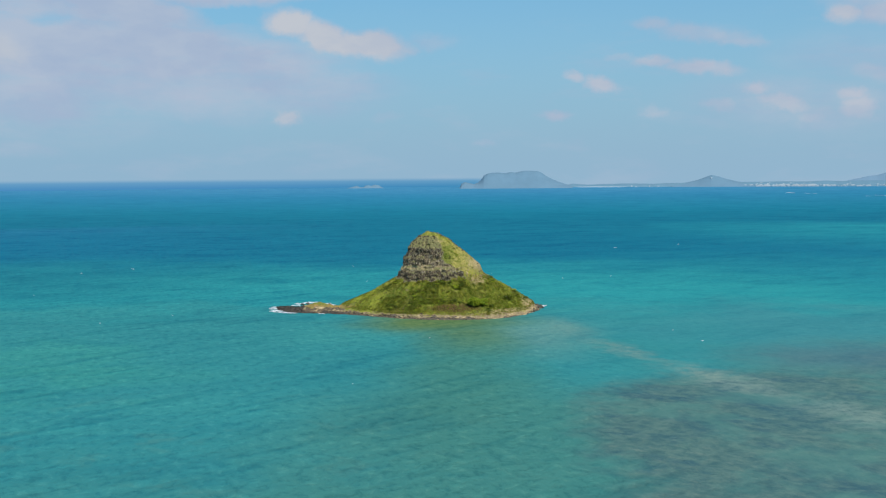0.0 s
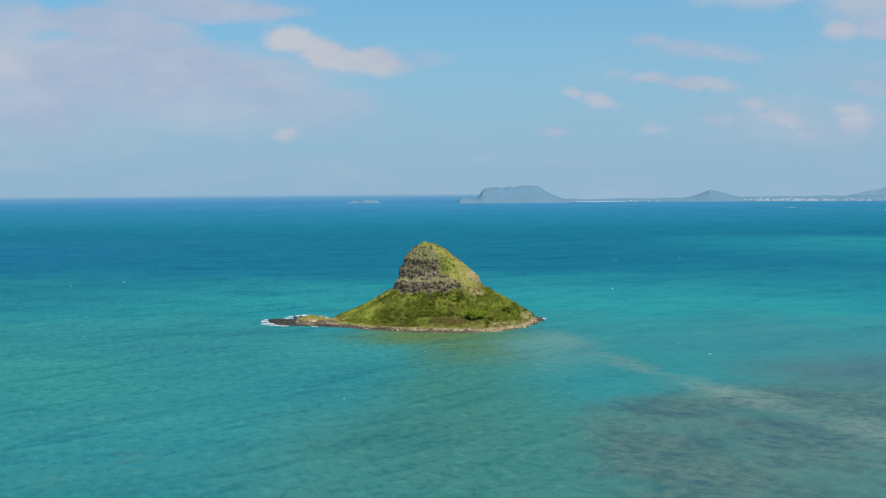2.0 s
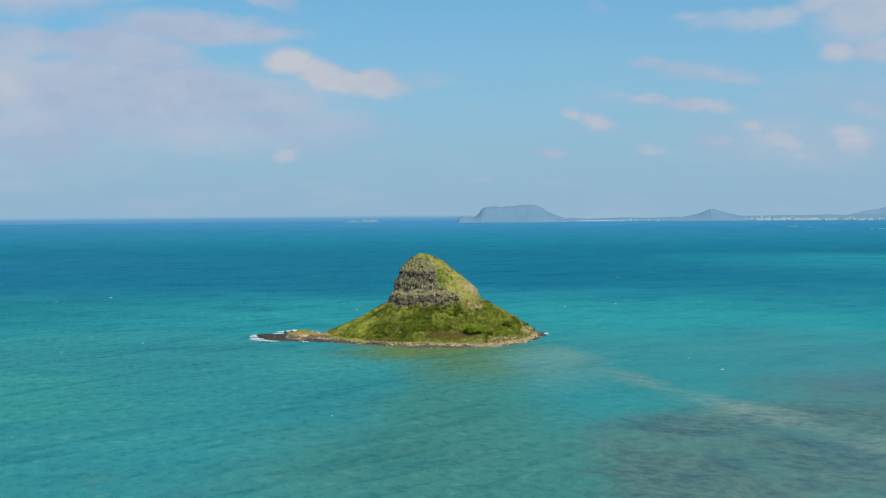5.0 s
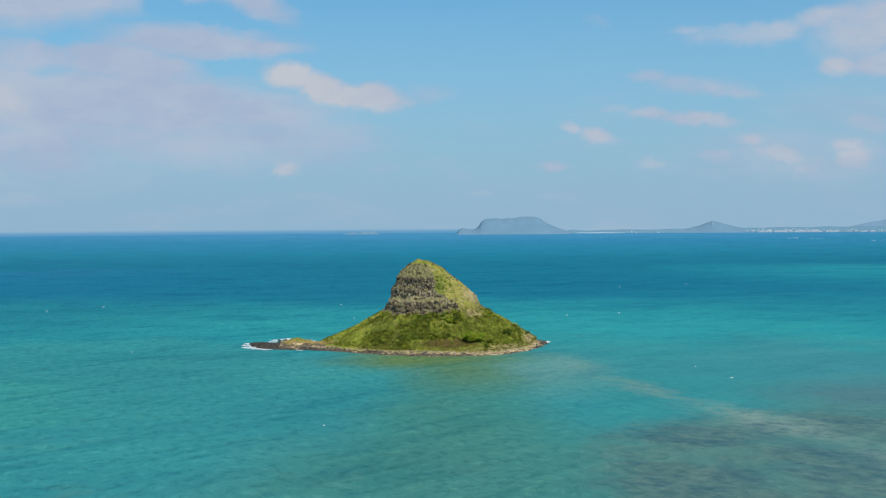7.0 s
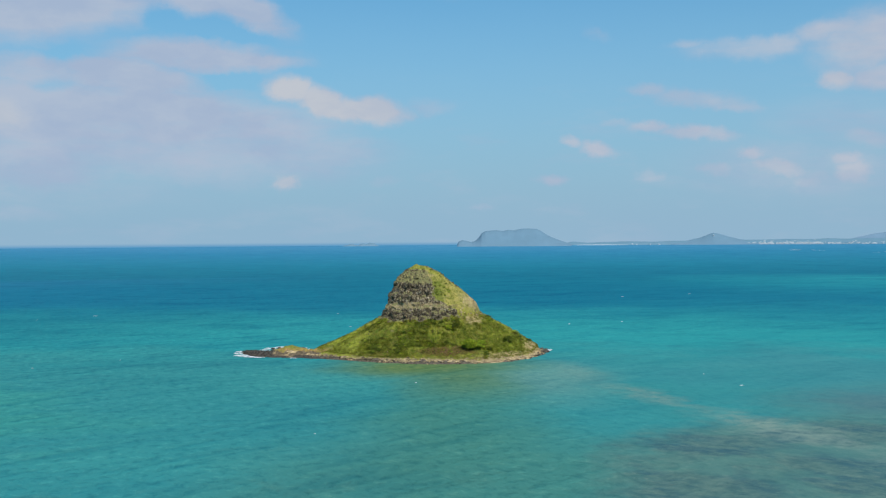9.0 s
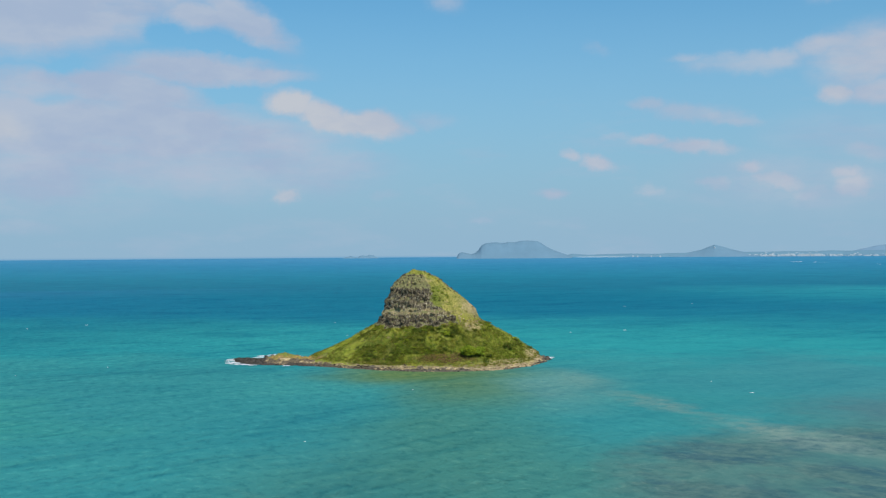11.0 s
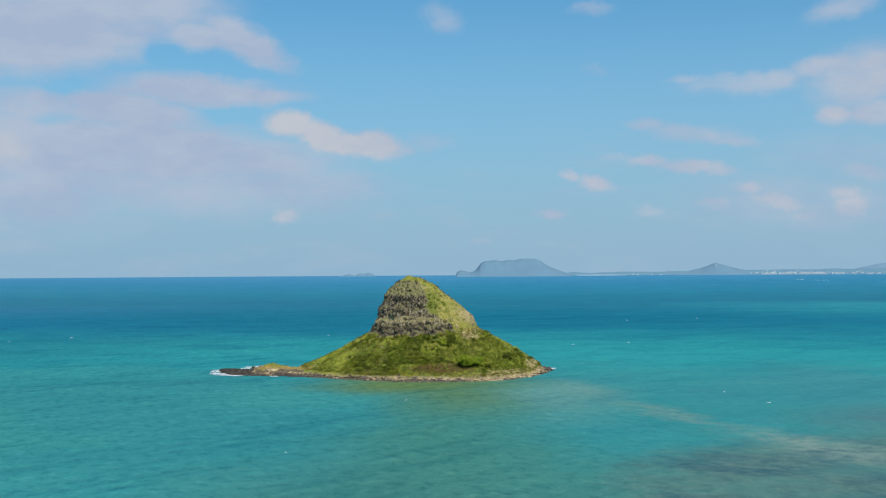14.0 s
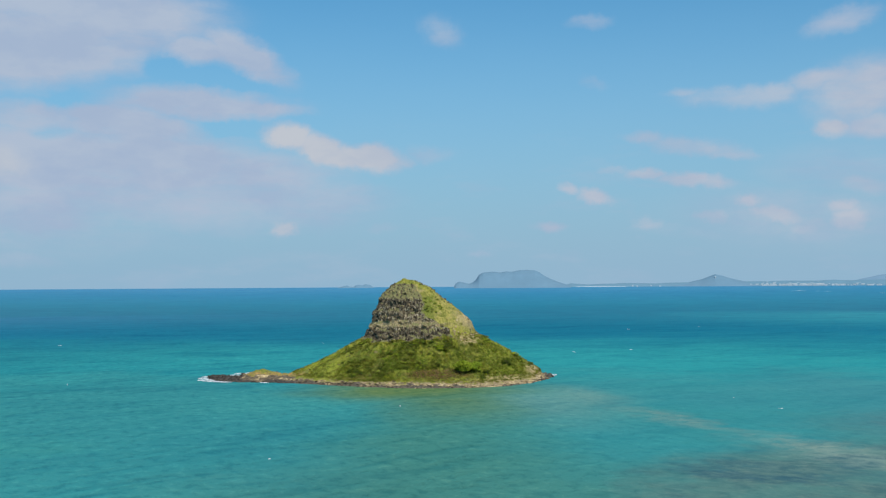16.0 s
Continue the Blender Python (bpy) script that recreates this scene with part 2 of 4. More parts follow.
    c = g.mix(g.math("MULTIPLY", g.ramp(band, 0.50, 0.66, 0.0, 0.55), g.ramp(y, 500, 1000)), c, g.mix(1.0, c, (0.60, 0.76, 0.84), "MULTIPLY"))
    c = g.mix(g.math("MULTIPLY", g.ramp(band, 0.46, 0.32, 0.0, 0.4), g.ramp(y, 500, 1000)), c, g.mix(1.0, c, (1.5, 1.22, 1.12), "MULTIPLY"))
    # short wind chop on the bay's open side, its shading painted in
    gust = g.noise(g.mapped(p, (0, 0, 0), (0, 0, radians(6)), (24, 36, 1)), 1.0, 6.0, 0.68)
    open_side = g.math("MULTIPLY", g.ramp(y, 520, 900), g.ramp(y, 3600, 2200))
    open_side = g.math("MULTIPLY", open_side, g.ramp(g.math("SUBTRACT", x, g.math("MULTIPLY", y, 0.1)), 260, -160, 0.35, 1.0))
    c = g.mix(g.math("MULTIPLY", open_side, g.ramp(gust, 0.52, 0.66, 0.0, 0.6)), c, g.mix(1.0, c, (0.55, 0.74, 0.84), "MULTIPLY"))
    c = g.mix(g.math("MULTIPLY", open_side, g.ramp(gust, 0.45, 0.32, 0.0, 0.4)), c, g.mix(1.0, c, (1.5, 1.22, 1.14), "MULTIPLY"))
    # reef flat with dark coral and bands of sand
    floor = g.vec("ADD", p, g.vec("MULTIPLY", drift, (40, 55, 0)))
    edge = g.vec("ADD", floor, g.vec("MULTIPLY", g.vec("SUBTRACT", g.noise(p, 0.05, 4.0, 0.6, color=True), (0.5, 0.5, 0.5)), (40, 40, 0)))
    reef = g.most([g.ellipse(edge, 185, 420, 140, 185, 15, 0.75), g.ellipse(edge, 140, 300, 105, 140, 0, 0.7), g.ellipse(edge, 300, 560, 170, 170, 0, 0.4, 0.9), g.ellipse(edge, 232, 600, 95, 105, 0, 0.25, 0.8)])
    grain = g.noise(g.mapped(floor, (0, 0, 0), (0, 0, radians(-24)), (7.0, 6.0, 1)), 1.0, 8.0, 0.68)
    patch = g.noise(g.mapped(p, (0, 0, 0), (0, 0, radians(-32)), (44, 28, 1)), 1.0, 6.0, 0.64)
    bed = g.mix(g.ramp(grain, 0.36, 0.62), (0.050, 0.100, 0.100), (0.088, 0.146, 0.126))
    dark = g.math("MAXIMUM", g.ramp(patch, 0.50, 0.62, 0.0, 0.75), g.most([g.ellipse(floor, 154, 500, 17, 62, 18, 0.2, 0.85), g.ellipse(floor, 112, 540, 13, 30, 40, 0.2, 0.5), g.ellipse(floor, 110, 455, 16, 45, 30, 0.2, 0.6), g.ellipse(floor, 150, 380, 45, 45, 0, 0.2, 0.55)]))
    bed = g.mix(g.math("MULTIPLY", dark, g.ramp(grain, 0.62, 0.40, 0.45, 1.0)), bed, (0.031, 0.074, 0.098))
    broad = g.noise(floor, 0.018, 4.0, 0.55)
    bed = g.mix(g.ramp(broad, 0.46, 0.62, 0.0, 0.7), bed, (0.070, 0.166, 0.142))
    bed = g.mix(g.ellipse(floor, 240, 630, 110, 75, 0, 0.2, 0.65), bed, (0.070, 0.116, 0.136))
    c = g.mix(g.math("MULTIPLY", reef, 0.84), c, bed)
    sand = g.most([g.ellipse(edge, 150, 562, 24, 85, 26, 0.0, 0.9), g.ellipse(edge, 116, 645, 18, 75, 16, 0.0, 0.65),
                   g.ellipse(floor, 90, 745, 24, 75, 10, 0.0, 0.5), g.ellipse(edge, 190, 478, 26, 72, 22, 0.1, 0.7)])
    sand = g.math("MULTIPLY", sand, g.ramp(grain, 0.34, 0.6, 0.35, 1.0))
    c = g.mix(g.math("MULTIPLY", sand, 0.95), c, (0.150, 0.226, 0.190))
    pale = g.noise(near, 0.03, 5.0, 0.6)
    c = g.mix(g.math("MULTIPLY", g.ramp(pale, 0.54, 0.74, 0.0, 0.4), g.ramp(y, 620, 380)), c, (0.070, 0.170, 0.135))
    c = g.mix(g.ellipse(near, 66, 715, 66, 115, 0, 0.1, 0.68), c, (0.105, 0.225, 0.190))
    c = g.mix(g.ellipse(near, -70, 730, 80, 85, 0, 0.0, 0.5), c, (0.040, 0.235, 0.212))
    # a green plume and the silt washed off the islet
    c = g.mix(g.ellipse(near, 14, 610, 62, 230, 0, 0.1, 0.65), c, (0.046, 0.165, 0.122))
    silt = g.most([g.ellipse(near, -2, 786, 92, 84, 0, 0.2, 1.0), g.ellipse(near, 12, 735, 62, 125, 0, 0.0, 0.75)])
    c = g.mix(silt, c, (0.088, 0.156, 0.060))
    # swell, chop and ripples
    swell = g.noise(g.mapped(p, (0, 0, 0), (0, 0, radians(44)), (85, 17, 1)), 1.0, 3.0, 0.5, 0.4)
    chop = g.noise(g.mapped(p, (0, 0, 0), (0, 0, radians(20)), (5.2, 7.5, 1)), 1.0, 6.0, 0.66, 0.3)
    ripple = g.noise(g.mapped(p, (0, 0, 0), (0, 0, radians(16)), (2.2, 3.2, 1)), 1.0, 3.0, 0.6)
    h = g.math("ADD", g.math("MULTIPLY", swell, 2.2), g.math("ADD", g.math("MULTIPLY", chop, 1.5), g.math("MULTIPLY", ripple, 0.45)))
    # wave faces' light and dark painted into the colour; calmer behind the reef
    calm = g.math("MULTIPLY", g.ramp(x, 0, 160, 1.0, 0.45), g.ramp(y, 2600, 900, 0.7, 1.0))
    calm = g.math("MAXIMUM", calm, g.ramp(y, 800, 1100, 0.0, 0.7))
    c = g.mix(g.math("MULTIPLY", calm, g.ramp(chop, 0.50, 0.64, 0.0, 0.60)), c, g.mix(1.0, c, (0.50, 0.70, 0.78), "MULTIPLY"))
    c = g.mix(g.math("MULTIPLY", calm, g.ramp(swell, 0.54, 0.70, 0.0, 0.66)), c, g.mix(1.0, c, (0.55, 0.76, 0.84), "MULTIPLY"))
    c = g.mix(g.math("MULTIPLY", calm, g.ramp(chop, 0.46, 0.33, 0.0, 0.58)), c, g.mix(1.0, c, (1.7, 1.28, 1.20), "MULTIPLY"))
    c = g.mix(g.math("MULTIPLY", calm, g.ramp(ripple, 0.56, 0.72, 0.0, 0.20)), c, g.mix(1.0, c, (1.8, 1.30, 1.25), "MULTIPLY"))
    # cat's paws: patches painted darker and lighter into the water colour
    paws = g.noise(g.mapped(near, (0, 0, 0), (0, 0, radians(20)), (60, 30, 1)), 1.0, 5.0, 0.6)
    c = g.mix(g.math("MULTIPLY", calm, g.ramp(paws, 0.50, 0.66, 0.0, 0.40)), c, g.mix(1.0, c, (0.60, 0.80, 0.90), "MULTIPLY"))
    c = g.mix(g.math("MULTIPLY", calm, g.ramp(paws, 0.48, 0.34, 0.0, 0.40)), c, g.mix(1.0, c, (1.10, 1.08, 1.06), "MULTIPLY"))
    c = g.mix(1.0, c, (1.13, 1.08, 1.07), "MULTIPLY")
    h = g.math("MULTIPLY", h, calm)
    normal = g.bump(h, 0.9, 1.2)
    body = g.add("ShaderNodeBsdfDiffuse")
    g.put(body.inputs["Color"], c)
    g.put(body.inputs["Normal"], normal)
    shine = g.add("ShaderNodeBsdfGlossy")
    g.put(shine.inputs["Color"], (0.9, 0.95, 1.0))
    g.put(shine.inputs["Roughness"], 0.22)
    g.put(shine.inputs["Normal"], normal)
    facing = g.add("ShaderNodeLayerWeight").outputs["Facing"]
    mixer = g.add("ShaderNodeMixShader")
    g.put(mixer.inputs[0], g.ramp(facing, 0.955, 0.988, 0.035, 0.24))
    g.put(mixer.inputs[1], body.outputs[0])
    g.put(mixer.inputs[2], shine.outputs[0])
    g.tree.links.new(mixer.outputs[0], out.inputs[0])


def grass_look(g, p, bsdf, out):
    big = g.noise(p, 0.06, 4.0, 0.6)
    mid = g.noise(p, 0.28, 5.0, 0.65)
    fine = g.noise(p, 1.3, 4.0, 0.7)
    z = g.add("ShaderNodeSeparateXYZ")
    g.put(z.inputs[0], p)
    x, _, up = z.outputs
    fall = g.noise(g.vec("MULTIPLY", p, (0.42, 0.16, 0.12)), 1.0, 5.0, 0.6, 0.5)
    c = g.mix(g.ramp(mid, 0.42, 0.57), (0.092, 0.125, 0.013), (0.240, 0.248, 0.028))
    c = g.mix(g.ramp(big, 0.50, 0.68, 0.0, 0.6), c, (0.250, 0.225, 0.050))
    c = g.mix(g.ramp(fall, 0.50, 0.66, 0.0, 0.65), c, (0.330, 0.315, 0.060))
    c = g.mix(g.ramp(fall, 0.46, 0.30, 0.0, 0.6), c, (0.070, 0.105, 0.014))
    c = g.mix(g.ramp(big, 0.48, 0.34, 0.0, 0.5), c, g.mix(mid, (0.040, 0.068, 0.010), (0.120, 0.150, 0.018)))
    # brighter yellow-green on the flank above the spit and on the eastern spurs
    fresh = g.math("MULTIPLY", g.math("MAXIMUM", g.ramp(x, -38, -60), g.math("MULTIPLY", g.ramp(x, 30, 48), 0.8)), g.ramp(mid, 0.38, 0.54, 0.2, 0.75))
    c = g.mix(fresh, c, g.mix(fine, (0.165, 0.205, 0.018), (0.335, 0.345, 0.045)))
    # drier on the wind-blown crown
    dry = g.math("MULTIPLY", g.math("MULTIPLY", g.ramp(up, 26, 34), g.ramp(up, 58, 52, 0.3, 1.0)), g.ramp(mid, 0.36, 0.58, 0.35, 1.0))
    c = g.mix(dry, c, g.mix(g.ramp(fine, 0.4, 0.62), (0.27, 0.235, 0.055), (0.43, 0.350, 0.105)))
    c = g.mix(g.ramp(fine, 0.54, 0.68, 0.0, 0.65), c, (0.330, 0.295, 0.095))
    c = g.mix(g.ramp(fine, 0.45, 0.32, 0.0, 0.8), c, (0.042, 0.066, 0.010))
    # bare rock where the ground is steep
    n = g.add("ShaderNodeSeparateXYZ")
    g.put(n.inputs[0], g.add("ShaderNodeNewGeometry").outputs["Normal"])
    steep = g.ramp(g.math("ADD", n.outputs[2], g.math("MULTIPLY", g.math("SUBTRACT", fine, 0.5), 0.5)), 0.42, 0.28)
    steep = g.math("MULTIPLY", steep, g.ramp(x, 8, 16, 1.0, 0.3))
    stone = g.mix(g.ramp(mid, 0.4, 0.6), (0.120, 0.088, 0.052), (0.38, 0.29, 0.165))
    c = g.mix(steep, c, stone)
    lush = g.math("MULTIPLY", g.ramp(x, -6, 0), g.ramp(g.math("ADD", x, g.math("MULTIPLY", mid, 8.0)), 15, 8))
    lush = g.math("MULTIPLY", lush, g.math("MULTIPLY", g.ramp(up, 34, 40), g.ramp(up, 56, 50)))
    c = g.mix(g.math("MULTIPLY", lush, 0.7), c, g.mix(fine, (0.070, 0.110, 0.014), (0.140, 0.175, 0.026)))
    side = g.vec("ADD", p, g.vec("MULTIPLY", g.vec("SUBTRACT", g.noise(p, 0.25, 4.0, 0.6, color=True), (0.5, 0.5, 0.5)), (14, 0, 7)))
    turned = g.mapped(side, (0, 0, 0), (radians(90), 0, 0), (1, 1, 1))
    turned = g.vec("MULTIPLY", turned, (1, 1, 0))
    # a darker green patch low on the slope under the cliff
    dark_green = g.math("MULTIPLY", g.ellipse(turned, -26, 13, 30, 10, 0, 0.2, 0.75), g.ramp(mid, 0.34, 0.55, 0.4, 1.0))
    c = g.mix(dark_green, c, g.mix(fine, (0.050, 0.078, 0.010), (0.125, 0.150, 0.020)))
    # eroded banks of brown earth and pale rock
    earth = g.math("MULTIPLY", g.most([g.ellipse(turned, 9, 5.8, 27, 3.6, 0, 0.45, 1.0), g.ellipse(turned, -34, 4.5, 18, 2.6, 0, 0.2, 0.55)]), g.ramp(fine, 0.30, 0.55, 0.5, 1.0))
    c = g.mix(earth, c, g.mix(g.ramp(fine, 0.4, 0.65), (0.058, 0.034, 0.015), (0.18, 0.108, 0.046)))
    yellow = g.math("MULTIPLY", g.ellipse(turned, 23, 30.0, 9, 4.5, -15, 0.3, 0.9), g.ramp(mid, 0.34, 0.55, 0.4, 1.0))
    c = g.mix(yellow, c, g.mix(fine, (0.22, 0.215, 0.030), (0.40, 0.35, 0.075)))
    bare = g.most([g.ellipse(turned, 72, 4.5, 14, 6.5, -30, 0.3, 0.95), g.ellipse(turned, 27, 25.0, 9, 3.6, -10, 0.3, 0.9),
                   g.ellipse(turned, 25, 37.0, 12, 5.0, -40, 0.2, 0.65), g.ellipse(turned, 50, 2.8, 26, 2.4, 0, 0.3, 0.85), g.ellipse(turned, -15, 56.0, 20, 4.2, 0, 0.4, 0.85), g.ellipse(turned, 29, 36.5, 4, 10, 32, 0.3, 0.95)])
    c = g.mix(g.math("MULTIPLY", bare, g.ramp(mid, 0.32, 0.58, 0.6, 1.0)), c, g.mix(g.ramp(fine, 0.35, 0.65), (0.33, 0.235, 0.105), (0.54, 0.41, 0.23)))
    level = g.math("ADD", up, g.math("MULTIPLY", g.math("SUBTRACT", mid, 0.5), 7.0))
    c = g.mix(g.ramp(level, 2.7, 1.0), c, g.mix(g.ramp(fine, 0.35, 0.65), (0.21, 0.14, 0.072), (0.40, 0.315, 0.19)))
    g.put(bsdf.inputs["Base Color"], c)
    h = g.math("ADD", mid, g.math("MULTIPLY", fine, 0.6))
    g.put(bsdf.inputs["Normal"], g.bump(h, 1.0, 1.4))


def cliff_look(g, p, bsdf, out):
    blocks = g.noise(g.vec("MULTIPLY", p, (1.0, 1.0, 0.55)), 0.75, 5.0, 0.7)
    fine = g.noise(p, 1.9, 4.0, 0.7)
    band = g.noise(g.vec("MULTIPLY", p, (0.02, 0.02, 0.32)), 1.0, 3.0, 0.5)
    c = g.mix(g.ramp(blocks, 0.38, 0.62), (0.034, 0.026, 0.018), (0.205, 0.160, 0.100))
    # crevice shade painted in as dark specks, beside pale chips of rock
    specks = g.noise(g.vec("MULTIPLY", p, (1.0, 1.0, 0.7)), 0.9, 3.0, 0.6)
    c = g.mix(g.ramp(specks, 0.46, 0.40, 0.0, 0.9), c, (0.016, 0.013, 0.011))
    c = g.mix(g.ramp(specks, 0.54, 0.61, 0.0, 0.9), c, (0.56, 0.475, 0.34))
    c = g.mix(g.ramp(fine, 0.54, 0.62, 0.0, 0.7), c, (0.52, 0.44, 0.32))
    c = g.mix(g.ramp(band, 0.50, 0.62, 0.0, 0.5), c, (0.29, 0.235, 0.145))
    # upright joints between the columns
    joint = g.noise(g.vec("MULTIPLY", p, (1.5, 1.5, 0.28)), 1.0, 3.0, 0.6)
    c = g.mix(g.ramp(joint, 0.53, 0.62, 0.0, 0.75), c, (0.024, 0.019, 0.014))
    part = g.add("ShaderNodeSeparateXYZ")
    g.put(part.inputs[0], p)
    level = g.math("ADD", part.outputs[2], g.math("MULTIPLY", g.math("SUBTRACT", g.noise(p, 0.16, 4.0, 0.6), 0.5), 5.0))
    # two darker bands across the face, below the shelf and below the crown
    dark_bands = g.math("MAXIMUM", g.math("MULTIPLY", g.ramp(level, 25.5, 27.0), g.ramp(level, 31.6, 30.4)), g.math("MULTIPLY", g.ramp(level, 46.0, 47.5), g.ramp(level, 51.0, 50.0)))
    c = g.mix(g.math("MULTIPLY", dark_bands, g.ramp(fine, 0.62, 0.45, 0.1, 0.65)), c, (0.040, 0.032, 0.025))
    shelf = g.math("MULTIPLY", g.ramp(level, 31.8, 33.6), g.ramp(level, 37.8, 36.2))
    c = g.mix(g.math("MULTIPLY", shelf, g.ramp(fine, 0.40, 0.56, 0.10, 0.92)), c, g.mix(blocks, (0.30, 0.220, 0.095), (0.54, 0.42, 0.24)))
    # the crown: broken rock half grown over with dry grass
    crown = g.math("MULTIPLY", g.ramp(level, 50.0, 52.5), g.ramp(specks, 0.40, 0.52, 0.25, 0.95))
    c = g.mix(crown, c, g.mix(g.ramp(fine, 0.40, 0.60), (0.170, 0.165, 0.040), (0.46, 0.37, 0.19)))
    n = g.add("ShaderNodeSeparateXYZ")
    g.put(n.inputs[0], g.add("ShaderNodeNewGeometry").outputs["Normal"])
    tops = g.ramp(g.math("ADD", n.outputs[2], g.math("MULTIPLY", g.math("SUBTRACT", fine, 0.5), 0.5)), 0.45, 0.75)
    c = g.mix(tops, c, g.mix(fine, (0.10, 0.115, 0.025), (0.27, 0.235, 0.12)))
    g.put(bsdf.inputs["Base Color"], c)
    g.put(bsdf.inputs["Normal"], g.bump(g.math("ADD", blocks, g.math("MULTIPLY", fine, 0.5)), 1.0, 1.2))


def rock_look(dark, light, stain):
    def look_of(g, p, bsdf, out):
        one = g.add("ShaderNodeObjectInfo").outputs["Random"]
        mid = g.noise(p, 0.9, 5.0, 0.65)
        fine = g.noise(p, 3.5, 4.0, 0.7)
        c = g.mix(g.ramp(mid, 0.35, 0.65), dark, light)
        c = g.mix(g.ramp(fine, 0.58, 0.75, 0.0, 0.6), c, stain)
        c = g.mix(1.0, c, g.mix(one, (0.50, 0.50, 0.52), (1.75, 1.66, 1.50)), "MULTIPLY")
        g.put(bsdf.inputs["Base Color"], c)
        g.put(bsdf.inputs["Normal"], g.bump(fine, 0.8, 0.3))
    return look_of


def shore_look(g, p, bsdf, out):
    """Tan sandstone broken by dark lava, with more and more sand towards the eastern point."""
    one = g.add("ShaderNodeObjectInfo").outputs["Random"]
    mid = g.noise(p, 0.9, 5.0, 0.65)
    fine = g.noise(p, 3.5, 4.0, 0.7)
    broad = g.noise(p, 0.13, 5.0, 0.65)
    part = g.add("ShaderNodeSeparateXYZ")
    g.put(part.inputs[0], p)
    tan = g.mix(g.ramp(mid, 0.35, 0.65), (0.18, 0.125, 0.062), (0.50, 0.400, 0.235))
    tan = g.mix(g.ramp(fine, 0.58, 0.75, 0.0, 0.6), tan, (0.58, 0.49, 0.33))
    lava = g.mix(g.ramp(mid, 0.35, 0.65), (0.036, 0.029, 0.022), (0.150, 0.118, 0.078))
    sandy = g.math("ADD", broad, g.ramp(part.outputs[0], -40, 30, -0.06, 0.16))
    c = g.mix(g.ramp(sandy, 0.44, 0.56), lava, tan)
    c = g.mix(1.0, c, g.mix(one, (0.55, 0.54, 0.54), (1.5, 1.45, 1.36)), "MULTIPLY")
    g.put(bsdf.inputs["Base Color"], c)
    g.put(bsdf.inputs["Normal"], g.bump(fine, 0.8, 0.3))


def leaf_look(dark, light):
    def look_of(g, p, bsdf, out):
        one = g.add("ShaderNodeObjectInfo").outputs["Random"]
        isle = g.add("ShaderNodeNewGeometry").outputs["Random Per Island"]
        c = g.mix(isle, dark, light)
        c = g.mix(1.0, c, g.mix(one, (0.75, 0.80, 0.8), (1.25, 1.12, 1.0)), "MULTIPLY")
        big = g.noise(p, 0.1, 3.0)
        c = g.mix(g.ramp(big, 0.45, 0.7, 0.0, 0.5), c, g.mix(1.0, c, (1.5, 1.2, 0.9), "MULTIPLY"))
        g.put(bsdf.inputs["Base Color"], c)
        thin = g.add("ShaderNodeBsdfTranslucent")
        g.put(thin.inputs[0], g.mix(1.0, c, (1.25, 1.2, 0.7), "MULTIPLY"))
        mixer = g.add("ShaderNodeMixShader")
        g.put(mixer.inputs[0], 0.4)
        g.put(mixer.inputs[1], bsdf.outputs[0])
        g.put(mixer.inputs[2], thin.outputs[0])
        g.tree.links.new(mixer.outputs[0], out.inputs[0])
    return look_of


def plain_look(color, vary=0.25, scale=1.0):
    def look_of(g, p, bsdf, out):
        n = g.noise(p, scale, 5.0, 0.6)
        c = g.mix(n, tuple(v * (1 - vary) for v in color), tuple(v * (1 + vary) for v in color))
        g.put(bsdf.inputs["Base Color"], c)
    return look_of


def foam_look(g, p, bsdf, out):
    lace = g.ramp(g.noise(p, 0.9, 6.0, 0.7), 0.40, 0.56)
    g.put(bsdf.inputs["Base Color"], (0.78, 0.80, 0.80))
    clear = g.add("ShaderNodeBsdfTransparent")
    mixer = g.add("ShaderNodeMixShader")
    g.put(mixer.inputs[0], lace)
    g.put(mixer.inputs[1], clear.outputs[0])
    g.put(mixer.inputs[2], bsdf.outputs[0])
    g.tree.links.new(mixer.outputs[0], out.inputs[0])


SEA = material("sea_water", sea_look, 0.40, 0.10)
GRASS = material("grassy_slope", grass_look, 0.95, 0.1)
CLIFF = material("basalt_cliff", cliff_look, 0.95, 0.15)
BASALT = material("dark_basalt", rock_look((0.020, 0.017, 0.014), (0.095, 0.080, 0.062), (0.25, 0.21, 0.155)), 0.85, 0.3)
BLOCK = material("weathered_basalt", rock_look((0.034, 0.027, 0.019), (0.22, 0.175, 0.112), (0.56, 0.465, 0.32)), 0.95, 0.15)
LEDGE = material("tan_sandstone", shore_look, 0.95, 0.15)
LEAF = material("shrub_leaves", leaf_look((0.058, 0.092, 0.011), (0.168, 0.205, 0.022)), 0.7, 0.2)
BRIGHT_LEAF = material("fresh_leaves", leaf_look((0.180, 0.262, 0.016), (0.300, 0.375, 0.030)), 0.7, 0.2)
TREE_LEAF = material("bright_tree_leaves", leaf_look((0.190, 0.275, 0.018), (0.330, 0.410, 0.034)), 0.7, 0.2)
STRAW = material("dry_grass", leaf_look((0.190, 0.185, 0.032), (0.330, 0.275, 0.085)), 0.9, 0.1)
WOOD = material("grey_bark", plain_look((0.17, 0.135, 0.10), 0.35, 2.0), 0.95, 0.1)
FOAM = material("sea_foam", foam_look, 0.6, 0.2)
# far shore: the haze of the air is mixed into these base colours
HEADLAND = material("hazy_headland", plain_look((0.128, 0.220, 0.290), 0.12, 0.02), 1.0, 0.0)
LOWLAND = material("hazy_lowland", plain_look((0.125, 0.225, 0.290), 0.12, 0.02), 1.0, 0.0)
